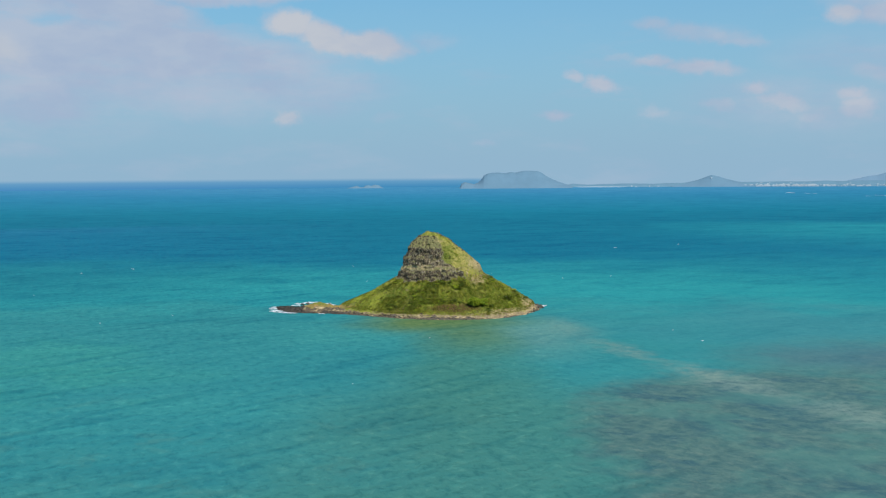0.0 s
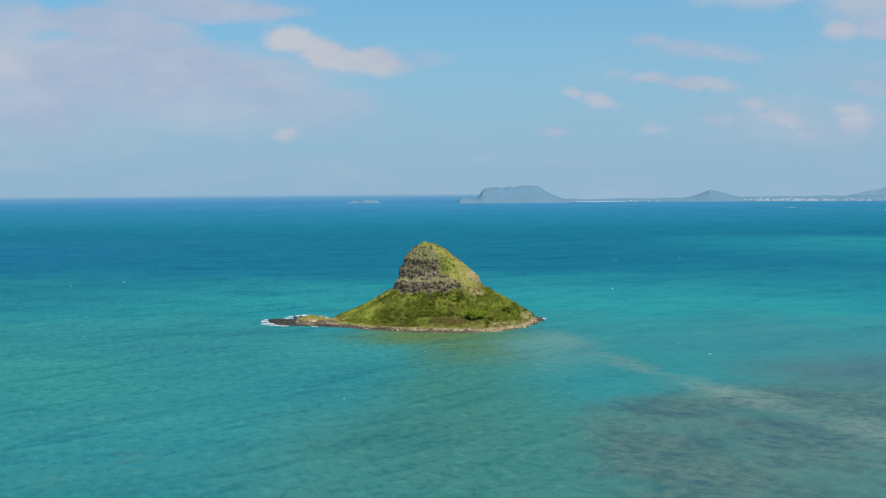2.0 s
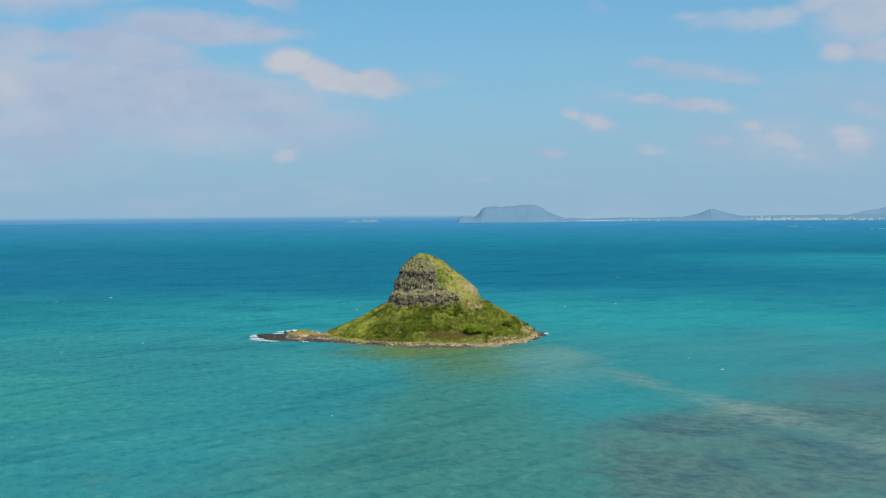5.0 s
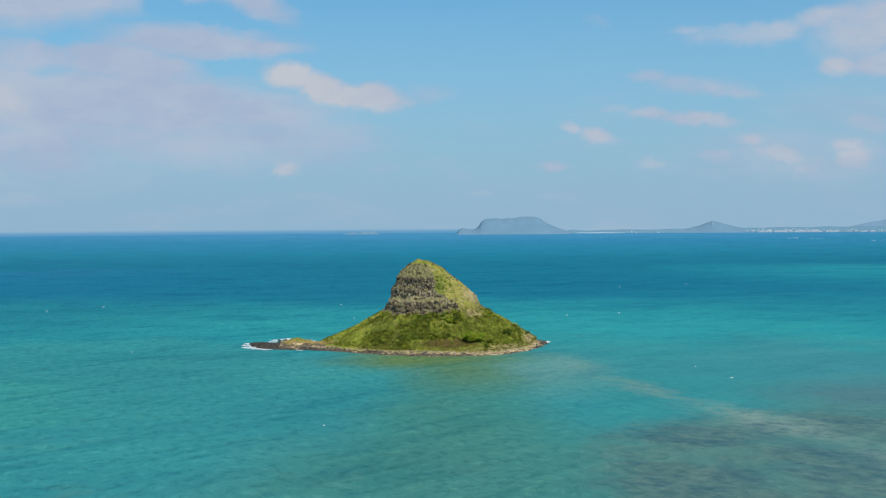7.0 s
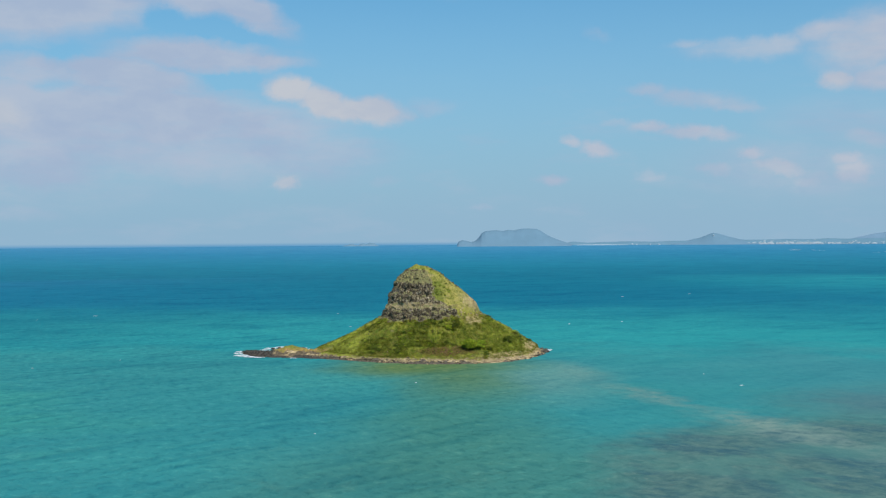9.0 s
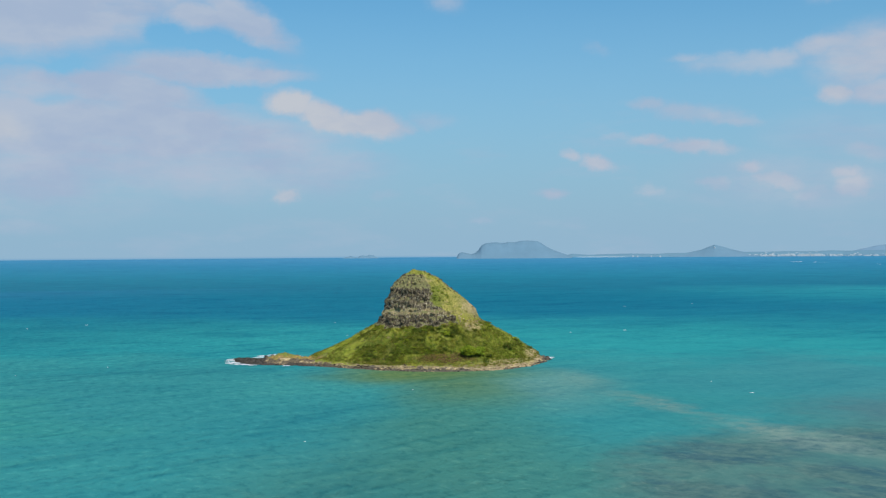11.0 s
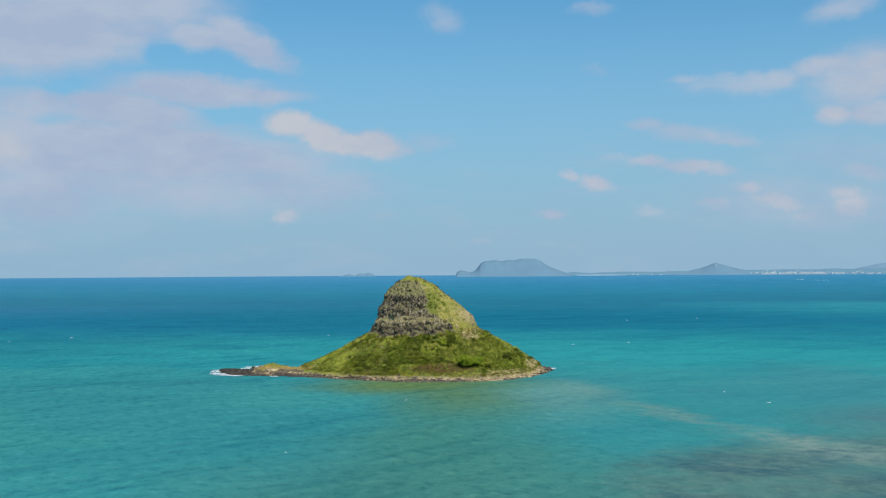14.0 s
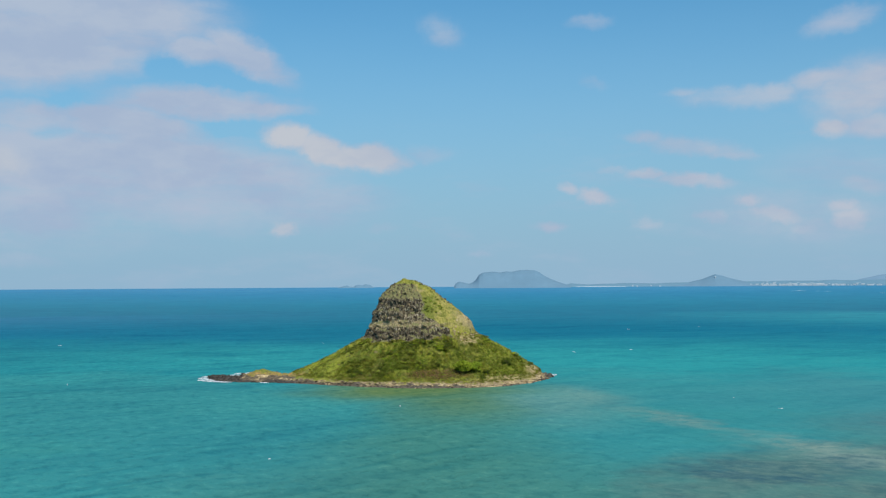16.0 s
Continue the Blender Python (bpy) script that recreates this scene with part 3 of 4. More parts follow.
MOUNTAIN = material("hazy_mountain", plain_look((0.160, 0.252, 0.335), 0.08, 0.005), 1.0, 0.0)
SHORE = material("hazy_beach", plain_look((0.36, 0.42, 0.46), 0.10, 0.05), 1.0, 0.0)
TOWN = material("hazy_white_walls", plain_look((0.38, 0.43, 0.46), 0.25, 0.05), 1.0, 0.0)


# ---------------------------------------------------------------- mesh helpers
def mesh_of(name, verts, faces, mat, smooth=True):
    me = bpy.data.meshes.new(name)
    me.from_pydata([tuple(v) for v in verts], [], [tuple(f) for f in faces])
    me.materials.append(mat)
    if smooth:
        me.polygons.foreach_set("use_smooth", [True] * len(me.polygons))
    me.update()
    return me


def part(name, data, parent, label=""):
    ob = new(name, data)
    ob.parent = parent
    return tagged(ob, label)


def hash3(i, j, k):
    n = (i * 374761393 + j * 668265263 + k * 2147483647 + 1274126177) & 0xFFFFFFFF
    n = ((n ^ (n >> 13)) * 1274126177) & 0xFFFFFFFF
    return ((n ^ (n >> 16)) & 0xFFFF) / 65535.0


def value_noise(p):
    """Smooth noise in 0..1 at the rows of p."""
    b = np.floor(p).astype(np.int64)
    f = p - b
    f = f * f * (3 - 2 * f)
    out = 0
    for dx in (0, 1):
        for dy in (0, 1):
            for dz in (0, 1):
                w = (f[:, 0] if dx else 1 - f[:, 0]) * (f[:, 1] if dy else 1 - f[:, 1]) * (f[:, 2] if dz else 1 - f[:, 2])
                out = out + w * hash3(b[:, 0] + dx, b[:, 1] + dy, b[:, 2] + dz)
    return out


def fbm(p, size, octaves=4):
    total, gain, p = 0, 0.5, p / np.array(size, float)
    for _ in range(octaves):
        total = total + gain * (value_noise(p) - 0.5)
        p, gain = p * 2.03 + 17.3, gain * 0.5
    return total * 2


def step(v, lo, hi):
    f = np.clip((v - lo) / (hi - lo), 0, 1)
    return f * f * (3 - 2 * f)


# ---------------------------------------------------------------- the sea
def build_sea():
    """One sheet round the flight, its rim bowled up 47 m to fit the camera's horizon."""
    radii = [0] + [15 * 1.045 ** i for i in range(200) if 15 * 1.045 ** i < 4870] + [4880]
    count = 160
    verts, faces = [(0, 100, 0)], []
    for r in radii[1:]:
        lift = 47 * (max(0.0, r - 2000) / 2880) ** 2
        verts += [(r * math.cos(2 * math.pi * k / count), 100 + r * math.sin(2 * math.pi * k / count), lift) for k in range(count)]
    faces += [(0, 1 + k, 1 + (k + 1) % count) for k in range(count)]
    for i in range(len(radii) - 2):
        a, b = 1 + i * count, 1 + (i + 1) * count
        faces += [(a + k, b + k, b + (k + 1) % count, a + (k + 1) % count) for k in range(count)]
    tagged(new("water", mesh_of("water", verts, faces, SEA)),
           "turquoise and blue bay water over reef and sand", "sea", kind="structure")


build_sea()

# ---------------------------------------------------------------- the islet
LEVELS = 11          # outline levels from below the water to the summit
CX = np.array([-3, -3, -3, -3, -3, -3, -3.5, -4.2, -7, -10, -12.0])
CY = np.array([870, 870, 870, 870, 870, 870, 870, 870, 872, 874, 876.0])
PROFILES = []


def profile(turn, radius, height):
    PROFILES.append((radians(turn), radius, height))


profile(0, (90, 83.5, 80, 77, 63.5, 42.5, 37.6, 35, 27.6, 18.6, 10.5), (-3, 0, 1.8, 4.4, 13, 25.5, 28.6, 36, 44, 54.4, 61))
profile(40, (78, 72, 69, 66, 54, 37, 34, 30, 24, 15, 6), (-3, 0, 1.8, 4.4, 13, 25, 31, 36, 46, 55, 61))
profile(90, (70, 64, 60, 54, 45, 32, 29.5, 27, 21, 13, 4), (-3, 0, 1.8, 4.5, 13, 25, 32, 37, 50, 57.5, 61.8))
profile(140, (74, 68, 64, 58, 47, 33, 30.5, 28, 21.5, 13, 4), (-3, 0, 1.8, 4.5, 13, 25, 32, 37, 51, 58, 62))
profile(180, (96, 88, 86, 81, 58, 36, 31.8, 30.3, 22.2, 13.5, 4), (-3, 0, 2.2, 5.4, 13, 25, 32, 37, 51, 58, 62))
profile(200, (96, 90, 82, 72, 55, 35, 31, 29, 21.5, 13, 4), (-3, 0, 1.9, 4.5, 13, 25, 32, 37, 51, 58, 62))
profile(226, (80, 75, 68, 61, 47, 32, 28.5, 26.5, 20.5, 12.5, 4), (-3, 0, 1.6, 4.0, 13, 25, 32, 37, 51, 58, 62))
profile(268, (80, 75, 63, 51, 45.5, 27.5, 25.5, 23, 20.5, 12, 4), (-3, 0, 1.8, 4.2, 11.2, 25.5, 32, 37, 51, 58, 62))
profile(304, (92, 86, 79, 66, 47, 31, 28, 24, 19, 12, 5), (-3, 0, 1.0, 2.4, 7, 24.5, 30, 36, 46, 55.5, 61.5))
profile(330, (88, 83, 79.5, 72, 60, 40, 35.5, 32.5, 25, 16.5, 9), (-3, 0, 1.5, 4, 13, 25, 28.8, 36, 45, 54.8, 61.3))
NT, NS = 560, 190


def islet_grid():
    """Points of the islet's surface, ring by ring, from below the water to the summit."""
    turns = np.array([q[0] for q in PROFILES] + [PROFILES[0][0] + 2 * math.pi])
    theta = np.linspace(0, 2 * math.pi, NT, endpoint=False)
    s = np.linspace(0, LEVELS - 1, NS - 12)
    s = np.concatenate([s, LEVELS - 1 + np.linspace(0.08, 1, 12)])
    smooth = lambda a, k: sum(np.roll(a, i, 0) for i in range(-k, k + 1)) / (2 * k + 1)
    radius = np.zeros((NT, LEVELS))
    height = np.zeros((NT, LEVELS))
    for k in range(LEVELS):
        radius[:, k] = smooth(np.interp(theta, turns, [q[1][k] for q in PROFILES] + [PROFILES[0][1][k]]), 14)
        height[:, k] = smooth(np.interp(theta, turns, [q[2][k] for q in PROFILES] + [PROFILES[0][2][k]]), 14)
    pts = np.zeros((NS, NT, 3))
    for i, v in enumerate(s):
        k = min(int(v), LEVELS - 2)
        f = min(v - k, 1.0)
        r = radius[:, k] * (1 - f) + radius[:, k + 1] * f
        z = height[:, k] * (1 - f) + height[:, k + 1] * f
        cx, cy = CX[k] * (1 - f) + CX[k + 1] * f, CY[k] * (1 - f) + CY[k + 1] * f
        if v > LEVELS - 1:
            g = v - (LEVELS - 1)
            r, z = r * (1 - g), z + 2.1 * math.sin(g * math.pi / 2)
        pts[i, :, 0], pts[i, :, 1], pts[i, :, 2] = cx + r * np.cos(theta), cy + r * np.sin(theta), z
    # soften the knees of the outline
    for _ in range(3):
        pts[1:-1] = 0.25 * pts[:-2] + 0.5 * pts[1:-1] + 0.25 * pts[2:]
    deg = np.degrees(np.broadcast_to(theta, (NS, NT)))
    lev = np.broadcast_to(s[:, None], (NS, NT))
    # how rocky: the cliffs face away from the gentler grassy shoulder
    wobble = fbm(pts.reshape(-1, 3), (9, 9, 9), 3).reshape(NS, NT)
    face = step(deg + 30 * wobble, 120, 150) * step(deg + 34 * wobble, 304, 284)
    low_face = step(deg + 24 * wobble, 110, 140) * step(deg + 22 * wobble, 292, 280)
    tier = lev + 0.55 * wobble
    rock = np.maximum(face * step(tier, 4.9, 5.1) * step(tier, 9.75, 9.35), low_face * step(tier, 4.95, 5.15) * step(tier, 6.2, 5.9))
    # a short piece of the lower cliff that crops out again under the shoulder
    crop = step(deg + 16 * wobble, 297, 303) * step(deg + 16 * wobble, 324, 314) * step(tier, 5.55, 5.75) * step(tier, 6.6, 6.3)
    rock = np.maximum(rock * step(tier - 0.02 * (deg - 284), 4.9, 5.1), crop)
    flat = pts.reshape(-1, 3)
    out = np.stack([np.cos(theta), np.sin(theta)], -1)[None]
    rough = (fbm(flat, (3.0, 3.0, 4.2), 4) * 3.4 + np.abs(fbm(flat + 50, (5.5, 5.5, 8), 3)) * -2.8).reshape(NS, NT)
    strata = 0.3 * np.sin(pts[..., 2] * 1.5 + 7.0 * fbm(flat, (16, 16, 16), 2).reshape(NS, NT))
    soft = (fbm(flat, (11, 11, 14), 4) * 2.4 + fbm(flat + 9, (2.6, 2.6, 2.6), 3) * 0.7).reshape(NS, NT)
    around = np.stack([np.cos(theta) * 26, np.sin(theta) * 26, 0 * theta], -1)
    spur = np.broadcast_to(1 - 2 * np.abs(fbm(around, (4.2, 4.2, 4.2), 3)) - 0.55, (NS, NT))
    soft = soft + spur * (2.4 + 1.8 * step(deg, 285, 310)) * step(lev, 2.4, 3.4) * step(lev, 5.6, 4.6)
    edge = step(lev, 0.0, 1.2)
    push = rock * (rough + strata) + (1 - rock) * soft * edge * (0.35 + 0.65 * step(lev, 1.5, 3.5))
    shore = fbm(flat, (8, 8, 8), 4).reshape(NS, NT) * 3.0 * step(lev, 3.2, 1.6)
    pts[..., 0] += (push + shore) * out[..., 0]
    pts[..., 1] += (push + shore) * out[..., 1]
    pts[..., 2] += (1 - rock) * soft * 0.35 * step(lev, 2.0, 3.5) + fbm(flat + 31, (3, 3, 3), 3).reshape(NS, NT) * 0.8 * step(lev, 3.4, 2.4) * step(lev, 1.0, 1.6)
    return pts, rock, lev, deg


PTS, ROCK, LEV, DEG = islet_grid()
islet = tagged(new("islet"), "steep cone-shaped islet with dark cliffs and green slopes in the bay", "island", kind="structure")


def surface_part(name, keep, mat, label):
    """The cells of the islet's surface for which keep holds, as one mesh."""
    used, verts, faces = {}, [], []
    flat = PTS.reshape(-1, 3)
    for i in range(NS - 1):
        for j in range(NT):
            if keep[i, j]:
                q = (i * NT + j, i * NT + (j + 1) % NT, (i + 1) * NT + (j + 1) % NT, (i + 1) * NT + j)
                for v in q:
                    if v not in used:
                        used[v] = len(verts)
                        verts.append(flat[v])
                faces.append([used[v] for v in q])
    return part(name, mesh_of(name, verts, faces, mat), islet, label)


CELL_ROCK, CELL_LEV = ROCK[:-1], LEV[:-1]
cliff = surface_part("cliff_face", CELL_ROCK > 0.5, CLIFF, "dark layered basalt cliff with pale ledges")
CUT = CELL_LEV + 1.9 * fbm(PTS[:-1].reshape(-1, 3), (7, 7, 7), 3).reshape(NS - 1, NT)
LEDGE_TOP = 1.62 + 0.30 * step(PTS[:-1, :, 0], 0, 40)
shore_rock = surface_part("shore_rock", (CELL_ROCK <= 0.5) & (CUT < 1.35), BASALT, "dark wet lava rock at the waterline")
shore_ledge = surface_part("shore_ledge", (CELL_ROCK <= 0.5) & (CUT >= 1.35) & (CUT < LEDGE_TOP), LEDGE, "tan wave-cut sandstone ledge at the waterline")
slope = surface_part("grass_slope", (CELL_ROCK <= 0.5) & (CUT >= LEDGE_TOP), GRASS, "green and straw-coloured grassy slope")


# ---------------------------------------------------------------- the low spit
def build_spit():
    nu, nv = 150, 40
    grid = np.zeros((nu + 1, nv + 1, 3))
    u = np.linspace(0, 1, nu + 1)[:, None]
    v = np.linspace(-1, 1, nv + 1)[None, :]
    x = -72 - 66 * u
    front = 825 + 18 * u + 14 * step(u, 0.82, 1.0)
    rear = 874 + 7 * u - 10 * step(u, 0.85, 1.0)
    crest = 4.6 * (1 - u) ** 5 + 2.1 + 4.6 * np.exp(-((u - 0.47) / 0.115) ** 2) - 0.6 * step(u, 0.85, 1.0)
    grid[..., 0] = x + 0 * v
    grid[..., 1] = (front + rear) / 2 + (rear - front) / 2 * v
    shelf = 2.5 * (1 - np.abs(v) ** 6) - 1.5
    grid[..., 2] = shelf + (crest - 1.0) * np.exp(-((v - 0.2) / 0.42) ** 2) * (1 - v ** 4)
    flat = grid.reshape(-1, 3)
    grid[..., 2] += fbm(flat, (4, 4, 4), 4).reshape(nu + 1, nv + 1) * 1.7 * (1 - np.abs(v) ** 4)
    grid[..., 1] += fbm(flat + 70, (9, 9, 9), 3).reshape(nu + 1, nv + 1) * 3.0
    grid[..., 0] += fbm(flat + 140, (6, 6, 6), 3).reshape(nu + 1, nv + 1) * 3.0 * u
    verts = grid.reshape(-1, 3)
    wob = fbm(verts, (6, 6, 6), 3).reshape(nu + 1, nv + 1)
    kind = np.zeros((nu, nv), int)
    for i in range(nu):
        for j in range(nv):
            up = grid[i, j, 2] + 1.6 * wob[i, j]
            if up > (2.7 if i / nu > 0.3 else 2.4) and i / nu < 0.64:
                kind[i, j] = 1
            elif up > 0.7 and i / nu < 0.66:
                kind[i, j] = 2
    for name, mat, wanted, label in (("spit_rock", BASALT, 0, "low dark lava-rock spit awash with surf"),
                                     ("spit_mound", STRAW_GROUND, 1, "small straw-coloured grassy mound"),
                                     ("spit_ledge", LEDGE, 2, "brown rock ledges on the root of the spit")):
        used, vs, fs = {}, [], []
        for i in range(nu):
            for j in range(nv):
                if kind[i, j] == wanted:
                    q = (i * (nv + 1) + j, (i + 1) * (nv + 1) + j, (i + 1) * (nv + 1) + j + 1, i * (nv + 1) + j + 1)
                    for k in q:
                        if k not in used:
                            used[k] = len(vs)
                            vs.append(verts[k])
                    fs.append([used[k] for k in q])
        part(name, mesh_of(name, vs, fs, mat), islet, label)
    return grid


def straw_look(g, p, bsdf, out):
    mid = g.noise(p, 0.35, 5.0, 0.65)
    fine = g.noise(p, 1.6, 4.0, 0.7)
    c = g.mix(g.ramp(mid, 0.38, 0.6), (0.42, 0.255, 0.085), (0.27, 0.235, 0.048))
    high = g.add("ShaderNodeSeparateXYZ")
    g.put(high.inputs[0], p)
    c = g.mix(g.ramp(g.math("ADD", high.outputs[2], g.math("MULTIPLY", mid, 2.0)), 5.0, 6.6), c, (0.205, 0.225, 0.034))
    c = g.mix(g.ramp(fine, 0.46, 0.62, 0.0, 0.85), c, (0.085, 0.065, 0.05))
    g.put(bsdf.inputs["Base Color"], c)
    g.put(bsdf.inputs["Normal"], g.bump(fine, 0.9, 0.6))


STRAW_GROUND = material("straw_ground", straw_look, 0.95, 0.1)
SPIT = build_spit()


# ---------------------------------------------------------------- rocks
def rock_mesh(name, mat, seed, stretch, cuts=1):
    rnd = random.Random(seed)
    bm = bmesh.new()
    bmesh.ops.create_icosphere(bm, subdivisions=cuts, radius=0.5)
    for v in bm.verts:
        k = 1 + rnd.uniform(-0.24, 0.24)
        v.co = Vector((v.co.x * stretch[0] * k, v.co.y * stretch[1] * k, v.co.z * stretch[2] * k))
    me = bpy.data.meshes.new(name)
    bm.to_mesh(me)
    bm.free()
    me.materials.append(mat)
    return me


def block_mesh(name, mat, seed):
    """A broken basalt block: an uneven five-sided prism with a slanting top."""
    rnd = random.Random(seed)
    bm = bmesh.new()
    low, high = [], []
    n = rnd.choice((4, 5, 5, 6))
    for i in range(n):
        a = 2 * math.pi * (i + rnd.uniform(-0.22, 0.22)) / n
        r = 0.5 * rnd.uniform(0.75, 1.15)
        low.append(bm.verts.new((r * math.cos(a), r * math.sin(a), -0.5)))
        high.append(bm.verts.new((0.85 * r * math.cos(a), 0.85 * r * math.sin(a), 0.5 + rnd.uniform(-0.2, 0.15))))
    tip = bm.verts.new((0, 0, 0.56))
    for i in range(n):
        j = (i + 1) % n
        bm.faces.new((low[i], low[j], high[j], high[i]))
        bm.faces.new((high[i], high[j], tip))
    bm.faces.new(low[::-1])
    me = bpy.data.meshes.new(name)
    bm.to_mesh(me)
    bm.free()
    me.materials.append(mat)
    return me


def joined(name, meshes, poses, mat, parent, label=""):
    """Many small pieces as one mesh of kind stuff."""
    verts, faces = [], []
    store = [(np.array([v.co for v in m.vertices]), [tuple(f.vertices) for f in m.polygons]) for m in meshes]
    for i, m in enumerate(poses):
        co, fs = store[i % len(store)]
        base = len(verts)
        rot = np.array(m.to_3x3())
        verts += list(co @ rot.T + np.array(m.translation))
        faces += [tuple(base + k for k in f) for f in fs]
    ob = part(name, mesh_of(name, verts, faces, mat, smooth=False), parent, label)
    return tagged(ob, kind="stuff")


rng = random.Random(7)


def pick(test, tries=400):
    """A random point of the islet's surface that passes the test, with its place in the grid."""
    for _ in range(tries):
        i, j = rng.randrange(2, NS - 3), rng.randrange(NT)
        if test(i, j):
            return i, j
    return None


def normal_at(i, j):
    a = PTS[min(i + 2, NS - 1), j] - PTS[i - 2, j]
    b = PTS[i, (j + 2) % NT] - PTS[i, j - 2]
    n = Vector(np.cross(b, a))
    return n.normalized() if n.length > 1e-6 else Vector((0, 0, 1))


def posed(place, spin, size):
    return Matrix.LocRotScale(Vector(place), Euler(spin), Vector(size))


def seen_side(i, j):
    return 150 < DEG[i, j] < 372 or DEG[i, j] < 12


def build_rocks():
    blocks = [block_mesh("cliff_block", BLOCK, k) for k in range(7)]
    spots = []
    while len(spots) < 1300:
        hit = pick(lambda i, j: ROCK[i, j] > 0.55 and not 32.3 < PTS[i, j, 2] < 37.6 and (PTS[i, j, 2] < 50.5 or rng.random() < 0.15))
        if not hit:
            break
        i, j = hit
        big = rng.uniform(0.5, 1.6)
        n = normal_at(i, j)
        place = Vector(PTS[i, j]) - n * 0.25 * big
        turn = math.atan2(n.y, n.x) + rng.uniform(-0.4, 0.4)
        spots.append((i, j, posed(place, (rng.uniform(-0.2, 0.2), rng.uniform(-0.25, 0.15), turn),
                                  (big * rng.uniform(0.7, 1.2), big * rng.uniform(0.7, 1.3), big * rng.uniform(1.0, 2.0)))))
    front = [q for q in spots if 195 < DEG[q[0], q[1]] < 300]
    rest = [q for q in spots if not 195 < DEG[q[0], q[1]] < 300] + front[280:]
    for k, (i, j, m) in enumerate(front[:280]):
        ob = part("block", blocks[k % 7], cliff)
        ob.matrix_local = m
    joined("loose_blocks", blocks, [m for _, _, m in rest], BLOCK, cliff)

    stones = [rock_mesh("boulder", BASALT, 40 + k, (1.2, 1.0, 0.8)) for k in range(6)]
    tans = [rock_mesh("slab", LEDGE, 60 + k, (1.5, 1.1, 0.5)) for k in range(5)]
    made = 0
    many = []
    while made < 280 or len(many) < 500:
        hit = pick(lambda i, j: 0.85 < LEV[i, j] < 1.6 and -0.6 < PTS[i, j, 2] < 1.3)
        if not hit:
            break
        i, j = hit
        big = rng.uniform(0.35, 1.3) ** 1.3 * (1.8 if DEG[i, j] < 14 or DEG[i, j] > 335 else 1.0)
        if 292 < DEG[i, j] < 330 and rng.random() < 0.65:
            continue
        m = posed(Vector(PTS[i, j]) + Vector((0, 0, 0.1)), (rng.uniform(-0.3, 0.3), rng.uniform(-0.3, 0.3), rng.uniform(0, 6)),
                  (big, big * rng.uniform(0.7, 1.1), big * rng.uniform(0.6, 1.0)))
        if made < 280 and 200 < DEG[i, j] < 360:
            ob = part("boulder", stones[made % 6], shore_rock)
            ob.matrix_local = m
            made += 1
        elif len(many) < 500:
            many.append(m)
        elif made < 280 and not 200 < DEG[i, j] < 360:
            continue
    joined("small_boulders", stones, many, BASALT, shore_rock, "dark wave-washed boulders along the waterline")
    for k in range(150):
        hit = pick(lambda i, j: 1.3 < LEV[i, j] < 2.1 and 200 < DEG[i, j] < 360)
        if hit:
            i, j = hit
            big = rng.uniform(0.8, 2.6)
            ob = part("slab", tans[k % 5], shore_ledge)
            ob.matrix_local = posed(PTS[i, j], (rng.uniform(-0.2, 0.2), rng.uniform(-0.2, 0.2), rng.uniform(0, 6)), (big, big, big))
    for k in range(16):
        a = rng.uniform(-0.16, 0.08)
        big = rng.uniform(2.2, 4.2)
        ob = part("boulder", stones[k % 6], shore_rock)
        ob.matrix_local = posed((-3 + 85 * math.cos(a) + rng.uniform(-4, 1), 870 + 85 * math.sin(a), rng.uniform(0.0, 1.0)),
                                (rng.uniform(-0.3, 0.3), rng.uniform(-0.3, 0.3), rng.uniform(0, 6)), (big, big, big * 0.8))
    # single larger rocks behind the mound, in its surf and off the tip of the spit
    for k, (x, y, z, big) in enumerate(((-96, 872, 2.4, 4.6), (-99, 877, 1.4, 3.6), (-93, 868, 2.0, 3.0), (-117, 896, 0.3, 4.2), (-121, 893, 0.2, 3.4),
                                        (-112, 898, 0.2, 3.0), (-137, 868, 0.2, 3.4), (-140, 871, 0.1, 2.6), (-131, 874, 0.5, 3.2))):
        ob = part("boulder", stones[k % 6], shore_rock)
        ob.matrix_local = posed((x, y, z), (rng.uniform(-0.3, 0.3), rng.uniform(-0.3, 0.3), rng.uniform(0, 6)), (big, big * 0.85, big * 0.75))
    # broken rock on the crown's ridge and below the shoulder
    ridge_rocks = [block_mesh("crag", BLOCK, 80 + k) for k in range(4)] + [block_mesh("crag", LEDGE, 90 + k) for k in range(3)]
    for k in range(84):
        high = k < 50
        hit = pick(lambda i, j: (8.2 < LEV[i, j] < 10.3 and (DEG[i, j] > 338 or DEG[i, j] < 20)) if high
                   else (4.9 < LEV[i, j] < 7.2 and 308 < DEG[i, j] < 352), 3000)
        if hit:
            i, j = hit
            big = rng.uniform(0.6, 1.7)
            ob = part("crag", ridge_rocks[k % 4 if high else 4 + k % 3], slope)
            ob.matrix_local = posed(PTS[i, j], (rng.uniform(-0.5, 0.5), rng.uniform(-0.5, 0.5), rng.uniform(0, 6)),
                                    (big, big * rng.uniform(0.7, 1.3), big * rng.uniform(0.6, 1.1)))
    for k in range(30):
        hit = pick(lambda i, j: 2.6 < LEV[i, j] < 4.4 and 195 < DEG[i, j] < 262 and ROCK[i, j] < 0.3, 3000)
        if hit:
            i, j = hit
            big = rng.uniform(0.4, 1.0)
            ob = part("crag", ridge_rocks[k % 4], slope)
